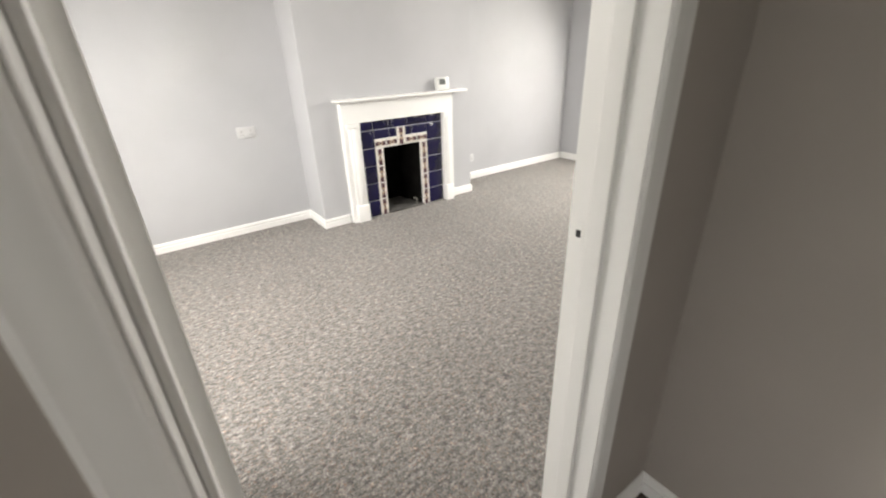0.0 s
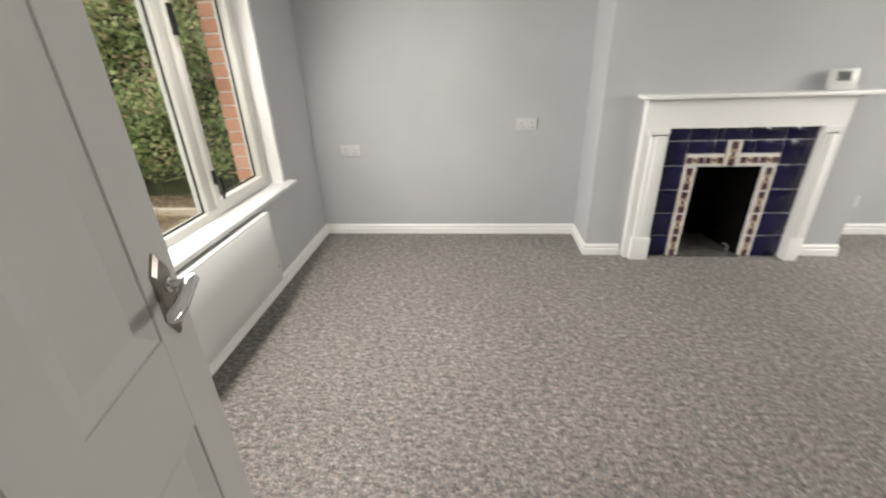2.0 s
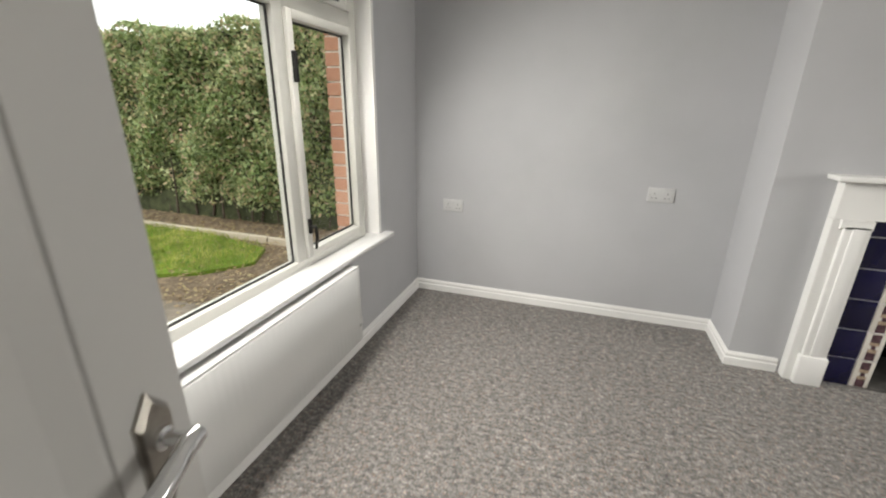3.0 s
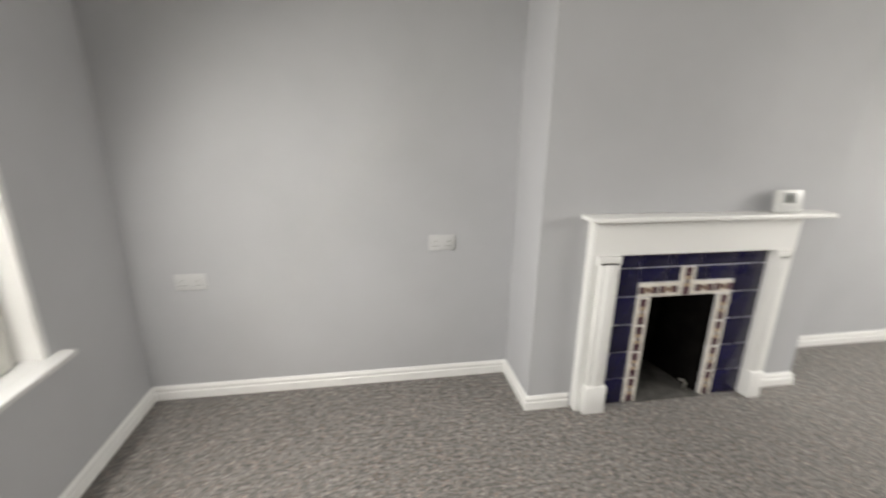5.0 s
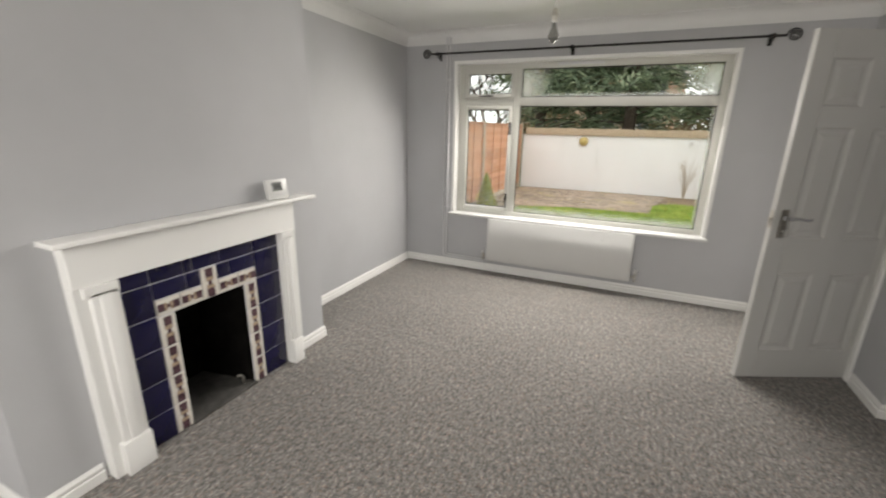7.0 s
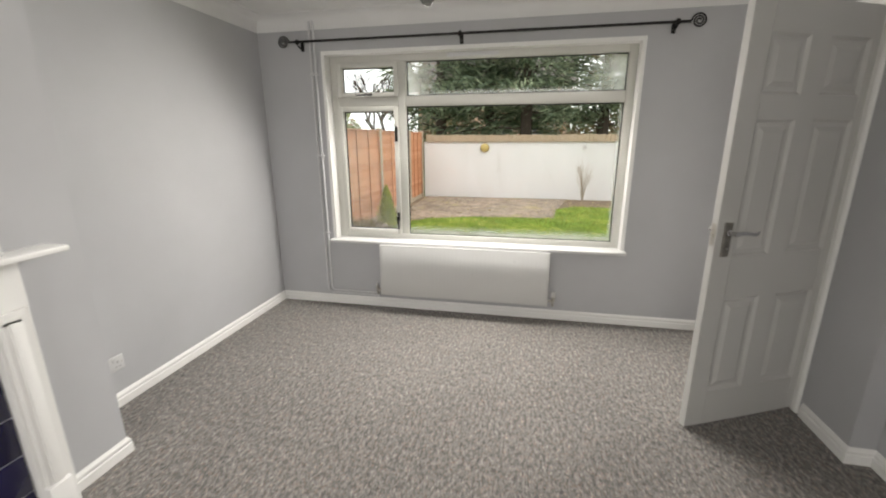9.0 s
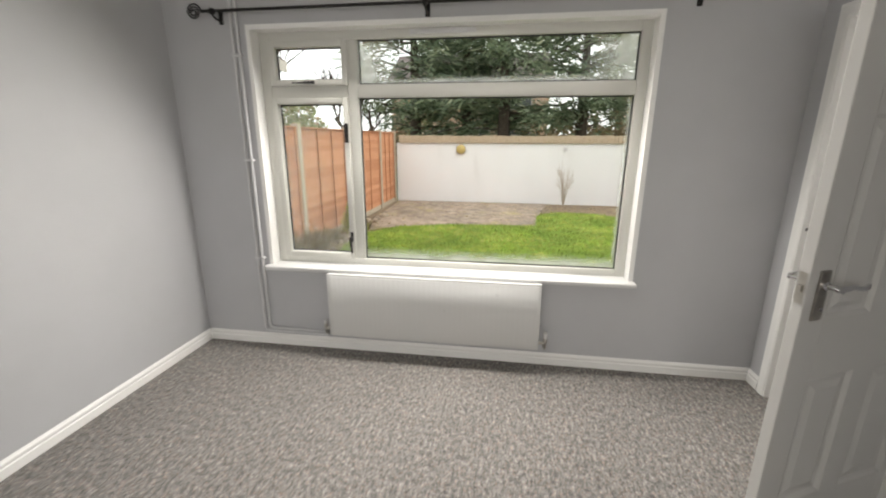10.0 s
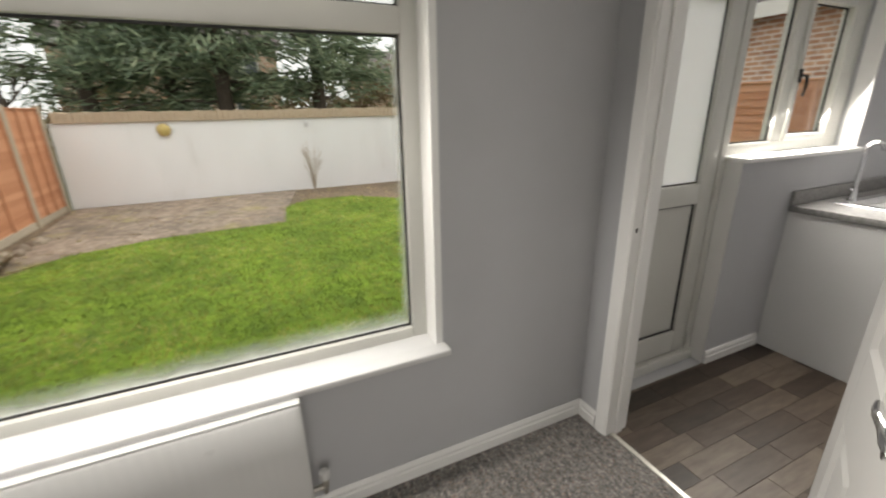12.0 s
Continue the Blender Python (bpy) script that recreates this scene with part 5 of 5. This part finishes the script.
def leaf_ball(parent, name, centre, radii, n, size, mat, flat=0.6, hollow=0.55):
    d = rng.normal(0, 1, (n, 3))
    d /= np.linalg.norm(d, axis=1)[:, None]
    lump = 1 + 0.22 * np.sin(d[:, 0] * 5 + centre[0]) * np.sin(d[:, 1] * 6) + 0.15 * np.sin(d[:, 2] * 9 + centre[1])
    c = np.array(centre) + d * np.array(radii) * (hollow + (1 - hollow) * rng.random((n, 1)) ** 0.5) * lump[:, None]
    a = rng.normal(0, 1, (n, 3)); a /= np.linalg.norm(a, axis=1)[:, None]
    b = np.cross(a, rng.normal(0, 1, (n, 3))); b /= np.linalg.norm(b, axis=1)[:, None]
    s = size * rng.uniform(0.6, 1.4, (n, 1))
    me = quads(name, c - np.array(BASE[parent]), a * s, b * s * flat, mat, 0.4)
    ob = new(name, me)
    ob.parent = parent
    return ob


def small_conifer(at, high, wide, label):
    t = thing("dwarf_conifer", at, label, "conifer")
    x, y, z = at
    part("trunk", tube(bmesh.new(), [at, (x, y, z + high * 0.8)], [0.03, 0.008], 6), BARK, t)
    n = 1800
    h = rng.random(n) ** 1.2
    a = rng.uniform(0, 2 * np.pi, n)
    r = wide * (1 - h) ** 0.75 * rng.uniform(0.55, 1.08, n) * (1 + 0.18 * np.sin(a * 5))
    c = np.stack([r * np.cos(a), r * np.sin(a), 0.04 + h * high], 1)
    up = np.stack([np.cos(a) * 0.45, np.sin(a) * 0.45, np.full(n, 1.0)], 1) * 0.035
    ac = np.stack([-np.sin(a), np.cos(a), 0 * a], 1) * 0.012
    ob = new("foliage", quads("foliage", c, up, ac, GOLDEN, 0.4))
    ob.parent = t


small_conifer((9.05, 4.08, GZ), 0.72, 0.23, "small golden-green upright conifer by the fence")


def clump(at, n, high, spread, label, mat):
    t = thing("border_plant", at, label, "plant")
    a = rng.uniform(0, 2 * np.pi, n)
    r = spread * rng.random(n) ** 0.6
    h = high * rng.uniform(0.4, 1.0, n)
    c = np.stack([r * np.cos(a) * 0.7, r * np.sin(a) * 0.7, h * 0.5], 1)
    al = np.stack([np.cos(a) * r * 0.4, np.sin(a) * r * 0.4, h * 0.5], 1)
    ac = np.stack([-np.sin(a), np.cos(a), 0 * a], 1) * 0.007
    ob = new("stems", quads("stems", c, al, ac, mat, 0.3))
    ob.parent = t


clump((6.9, 4.15, GZ), 500, 0.55, 0.42, "dry straggly border plant by the fence", DRY)
clump((7.75, 4.18, GZ), 420, 0.42, 0.36, "low green and brown border plant", DRY)
clump((8.5, 4.2, GZ), 260, 0.25, 0.30, "small withered border plant", DRY)
clump((9.7, 4.15, GZ), 200, 0.18, 0.30, "low dry tuft in the soil bed", DRY)


def cypress(at, high, spread, seed, label):
    """A tall old cypress: trunk, drooping limbs, sprays of dark foliage with gaps."""
    t = thing("cypress_tree", at, label, "tree", "trees behind the garden")
    rs = np.random.default_rng(seed)
    x, y, z = at
    bm = bmesh.new()
    tube(bm, [(x, y, z), (x + 0.05, y, z + high * 0.4), (x, y + 0.1, z + high * 0.95)], [0.26, 0.18, 0.03], 8)
    part("trunk", bm, BARK, t)
    lb = bmesh.new()
    cs, al, ac = [], [], []
    limbs = int(high * 7)
    for k in range(limbs):
        f = (k + 0.5) / limbs
        h = z + 1.95 + (high - 2.05) * f
        a = rs.uniform(0, 2 * np.pi)
        L = spread * (1.0 - f) ** 0.5 * rs.uniform(0.65, 1.1) + 0.25
        rise = rs.uniform(-0.05, 0.35) * L
        p = [Vector((x, y, h)), Vector((x + 0.5 * L * math.cos(a), y + 0.5 * L * math.sin(a), h + 0.5 * rise)), Vector((x + L * math.cos(a), y + L * math.sin(a), h + rise - 0.12 * L))]
        tube(lb, p, [0.05, 0.03, 0.008], 5)
        m = int(55 + 62 * L)
        s = rs.uniform(0.22, 1.05, m)
        q = np.array(p[0])[None] * ((1 - s) ** 2)[:, None] + 2 * np.array(p[1])[None] * (s * (1 - s))[:, None] + np.array(p[2])[None] * (s**2)[:, None]
        q = q + rs.normal(0, 0.15 + 0.055 * L, (m, 3)) * np.array([1, 1, 0.6])
        d = np.stack([np.cos(a) + rs.normal(0, 0.38, m), np.sin(a) + rs.normal(0, 0.38, m), rs.normal(-0.25, 0.4, m)], 1)
        d /= np.linalg.norm(d, axis=1)[:, None]
        e = np.cross(d, rs.normal(0, 1, (m, 3)))
        e /= np.linalg.norm(e, axis=1)[:, None]
        ln = rs.uniform(0.09, 0.22, (m, 1))
        cs.append(q - np.array(at)); al.append(d * ln); ac.append(e * ln * 0.15)
    part("limbs", lb, BARK, t)
    ob = new("foliage", quads("foliage", np.concatenate(cs), np.concatenate(al), np.concatenate(ac), NEEDLE, 0.5))
    ob.parent = t


cypress((18.6, 5.0, GZ), 8.5, 2.9, 11, "large dark cypress tree behind the garden wall")
cypress((18.2, 1.6, GZ), 9.5, 2.9, 12, "tall dense cypress tree with dark trunk")
cypress((18.4, -1.2, GZ), 8.0, 2.5, 13, "spreading cypress tree with visible trunk")
cypress((20.5, 3.2, GZ), 8.8, 2.6, 15, "cypress tree standing further back")


def bare_tree(at, high, label, seed):
    t = thing("bare_tree", at, label, "tree")
    rs = random.Random(seed)
    bm = bmesh.new()

    def grow(p, d, length, r, level):
        q = p + d * length
        mid = p.lerp(q, 0.5) + Vector((rs.uniform(-1, 1), rs.uniform(-1, 1), 0)) * length * 0.06
        tube(bm, [p, mid, q], [r, r * 0.8, r * 0.6], 5, False)
        if level:
            for _ in range(3 if level > 1 else 4):
                nd = (d + Vector((rs.uniform(-1, 1), rs.uniform(-1, 1), rs.uniform(-0.2, 0.6))) * 0.75).normalized()
                grow(p.lerp(q, rs.uniform(0.55, 1.0)), nd, length * rs.uniform(0.55, 0.8), r * 0.55, level - 1)

    grow(Vector(at), Vector((0, 0, 1)), high * 0.38, 0.16, 5)
    part("branches", bm, BARK, t)


bare_tree((17.0, 10.8, GZ), 8.0, "leafless winter tree beyond the neighbouring roof", 4)
bare_tree((17.5, 6.9, GZ), 4.6, "small leafless tree beyond the fence", 9)

dome = thing("round_bush", (12.2, 7.0, GZ), "rounded green bush beyond the fence", "bush")
part("trunk", tube(bmesh.new(), [(12.2, 7.0, GZ), (12.2, 7.0, 1.4)], [0.07, 0.04], 6), BARK, dome)
leaf_ball(dome, "foliage", (12.2, 7.0, 1.55), (0.95, 0.95, 1.0), 5000, 0.05, HEDGE)
back = thing("back_hedge", (24.0, 0.0, GZ), "thin brown winter hedge behind the trees", "hedge")
leaf_ball(back, "foliage", (21.5, -5.2, 1.6), (1.4, 2.6, 1.6), 4500, 0.09, DRY)
leaf_ball(back, "foliage", (23.0, -1.6, 1.0), (1.2, 2.4, 1.5), 3500, 0.09, DRY)
leaf_ball(back, "foliage", (23.5, 5.6, 0.9), (1.2, 2.6, 1.5), 3500, 0.09, DRY)


# ---- outside: neighbouring buildings ----
def house(name, x0, x1, y0, y1, eaves, ridge, along, label, wall_mat, windows, white=True):
    """Walls, a pitched roof with its ridge along an axis, and windows (face, a, b, low, high)."""
    h = thing(name, ((x0 + x1) / 2, (y0 + y1) / 2, GZ), label, "house")
    bm = boxes((x0, x1, y0, y1, GZ - 0.1, eaves))
    part("wall", bm, wall_mat, h)
    rb = bmesh.new()
    o = 0.3
    if along == "x":
        ym = (y0 + y1) / 2
        prof = [(y0 - o, eaves - 0.05), (ym, ridge), (y1 + o, eaves - 0.05), (y1 + o, eaves + 0.1), (ym, ridge + 0.16), (y0 - o, eaves + 0.1)]
        ends = [[rb.verts.new((x, a, b)) for a, b in prof] for x in (x0 - o, x1 + o)]
        gab = [[(x, y0, eaves), (x, y1, eaves), (x, ym, ridge - 0.02)] for x in (x0, x1)]
    else:
        xm = (x0 + x1) / 2
        prof = [(x0 - o, eaves - 0.05), (xm, ridge), (x1 + o, eaves - 0.05), (x1 + o, eaves + 0.1), (xm, ridge + 0.16), (x0 - o, eaves + 0.1)]
        ends = [[rb.verts.new((a, y, b)) for a, b in prof] for y in (y0 - o, y1 + o)]
        gab = [[(x0, y, eaves), (x1, y, eaves), (xm, y, ridge - 0.02)] for y in (y0, y1)]
    for k in range(6):
        rb.faces.new((ends[0][k], ends[0][(k + 1) % 6], ends[1][(k + 1) % 6], ends[1][k]))
    rb.faces.new(ends[0])
    rb.faces.new(ends[1][::-1])
    bmesh.ops.recalc_face_normals(rb, faces=rb.faces)
    roof = part("roof", rb, TILE_ROOF, h, "dark tiled roof")
    gb = bmesh.new()
    for tri in gab:
        gb.faces.new([gb.verts.new(c) for c in tri])
    part("gable", gb, wall_mat, h)
    fb = bmesh.new()
    if along == "x":
        box(fb, x0 - o, x1 + o, y0 - o - 0.03, y0 - o, eaves - 0.14, eaves + 0.08)
        box(fb, x0 - o, x1 + o, y1 + o, y1 + o + 0.03, eaves - 0.14, eaves + 0.08)
        for x in (x0 - o - 0.025, x1 + o):
            for s in (y0 - o, y1 + o):
                vs = [fb.verts.new(c) for c in ((x, s, eaves - 0.14), (x, s, eaves + 0.10), (x, ym, ridge + 0.16), (x, ym, ridge - 0.08), (x + 0.025, s, eaves - 0.14), (x + 0.025, s, eaves + 0.10), (x + 0.025, ym, ridge + 0.16), (x + 0.025, ym, ridge - 0.08))]
                for q in ((0, 1, 2, 3), (4, 7, 6, 5), (0, 4, 5, 1), (1, 5, 6, 2), (2, 6, 7, 3), (3, 7, 4, 0)):
                    fb.faces.new([vs[i] for i in q])
        bmesh.ops.recalc_face_normals(fb, faces=fb.faces)
    else:
        box(fb, x0 - o - 0.03, x0 - o, y0 - o, y1 + o, eaves - 0.14, eaves + 0.08)
        box(fb, x1 + o, x1 + o + 0.03, y0 - o, y1 + o, eaves - 0.14, eaves + 0.08)
    part("fascia", fb, UPVC, roof, "white fascia board")
    for face, a, b, lo, hi in windows:
        def rect(d0, d1, a0, a1, l, u):
            if face == "x0":
                return (x0 - d1, x0 - d0, a0, a1, l, u)
            if face == "y1":
                return (a0, a1, y1 + d0, y1 + d1, l, u)
            return (a0, a1, y0 - d1, y0 - d0, l, u)
        m = (a + b) / 2
        w = part("window", boxes(rect(0, 0.05, a, a + 0.07, lo, hi), rect(0, 0.05, b - 0.07, b, lo, hi), rect(0, 0.05, a + 0.07, b - 0.07, lo, lo + 0.07), rect(0, 0.05, a + 0.07, b - 0.07, hi - 0.07, hi), rect(0, 0.05, m - 0.03, m + 0.03, lo + 0.07, hi - 0.07)), UPVC, h, "white framed window")
        for p0, p1 in ((a + 0.07, m - 0.03), (m + 0.03, b - 0.07)):
            part("pane", boxes(rect(0.003, 0.02, p0, p1, lo + 0.07, hi - 0.07)), FARGLASS, w)
    return h


house("neighbour_annexe", 6.4, 11.0, 6.6, 10.2, 2.98, 4.3, "x", "low orange-brick neighbouring building with white bargeboards", BRICK_ORANGE, [])
house("neighbour_house", 5.6, 15.0, -11.5, -6.6, 2.86, 5.1, "x", "brick neighbouring house beyond the kitchen window", BRICK_FAR, [("y1", 11.5, 12.7, 0.9, 2.0)])
house("far_house", 30.0, 37.0, -1.0, 9.0, 4.8, 7.0, "y", "brown brick house far behind the trees", BRICK_FAR, [("x0", 0.0, 1.4, 0.9, 2.2), ("x0", 2.6, 4.0, 0.9, 2.2), ("x0", 5.2, 6.6, 0.9, 2.2), ("x0", 0.0, 1.4, 3.2, 4.3), ("x0", 2.6, 4.0, 3.2, 4.3), ("x0", 5.2, 6.6, 3.2, 4.3)])
house("far_cottage", 26.0, 32.0, -13.0, -5.5, 2.9, 4.6, "y", "brick cottage far beyond the garden", BRICK_FAR, [("x0", -9.0, -7.6, 0.9, 2.0)])

# ---- pieces of floors and walls ----
# kitchen planks: 105 mm wide, staggered
PL = {}
x, col = 4.80, 0
while x > 3.15:
    y = -0.120 - [0.0, 0.13, 0.27, 0.06, 0.20, 0.31, 0.10][col * 3 % 7]
    spans = [(-0.120, y)]
    while y > -2.95:
        spans.append((y, max(y - 0.38, -2.97)))
        y -= 0.38
    for a, b in spans:
        ln = round(a - b, 3)
        if ln < 0.02:
            continue
        if ln not in PL:
            PL[ln] = mesh_of(box(bmesh.new(), -0.0517, 0.0517, -ln / 2 + 0.001, ln / 2 - 0.001, -0.0045, -0.0008, bevel=0.0006, seg=1), "plank", PLANK)
        o = new("plank", PL[ln])
        o.parent = kfloor
        o.location = (x - 0.0525, (a + b) / 2, 0)
    x -= 0.105
    col += 1

# brick jamb outside the front window
part("brick_joints", boxes((-1.138, -1.032, 2.962, 3.60, GZ, 2.15)), MORTAR, wall_west, "cement joints of the outer brickwork")
BR = {ln: mesh_of(box(bmesh.new(), -0.0555, 0.0555, 0, ln, -0.0325, 0.0325, bevel=0.003, seg=1), "brick", BRICK) for ln in (0.102, 0.215)}
for k in range(31):
    z = GZ + 0.04 + k * 0.075
    y = 2.955
    for ln in ([0.102, 0.215, 0.215] if k % 2 else [0.215, 0.215, 0.102]):
        o = new("brick", BR[ln])
        o.parent = wall_west
        o.location = (-1.0885 + random.uniform(-0.001, 0.001), y + random.uniform(-0.001, 0.001), z)
        y += ln + 0.010
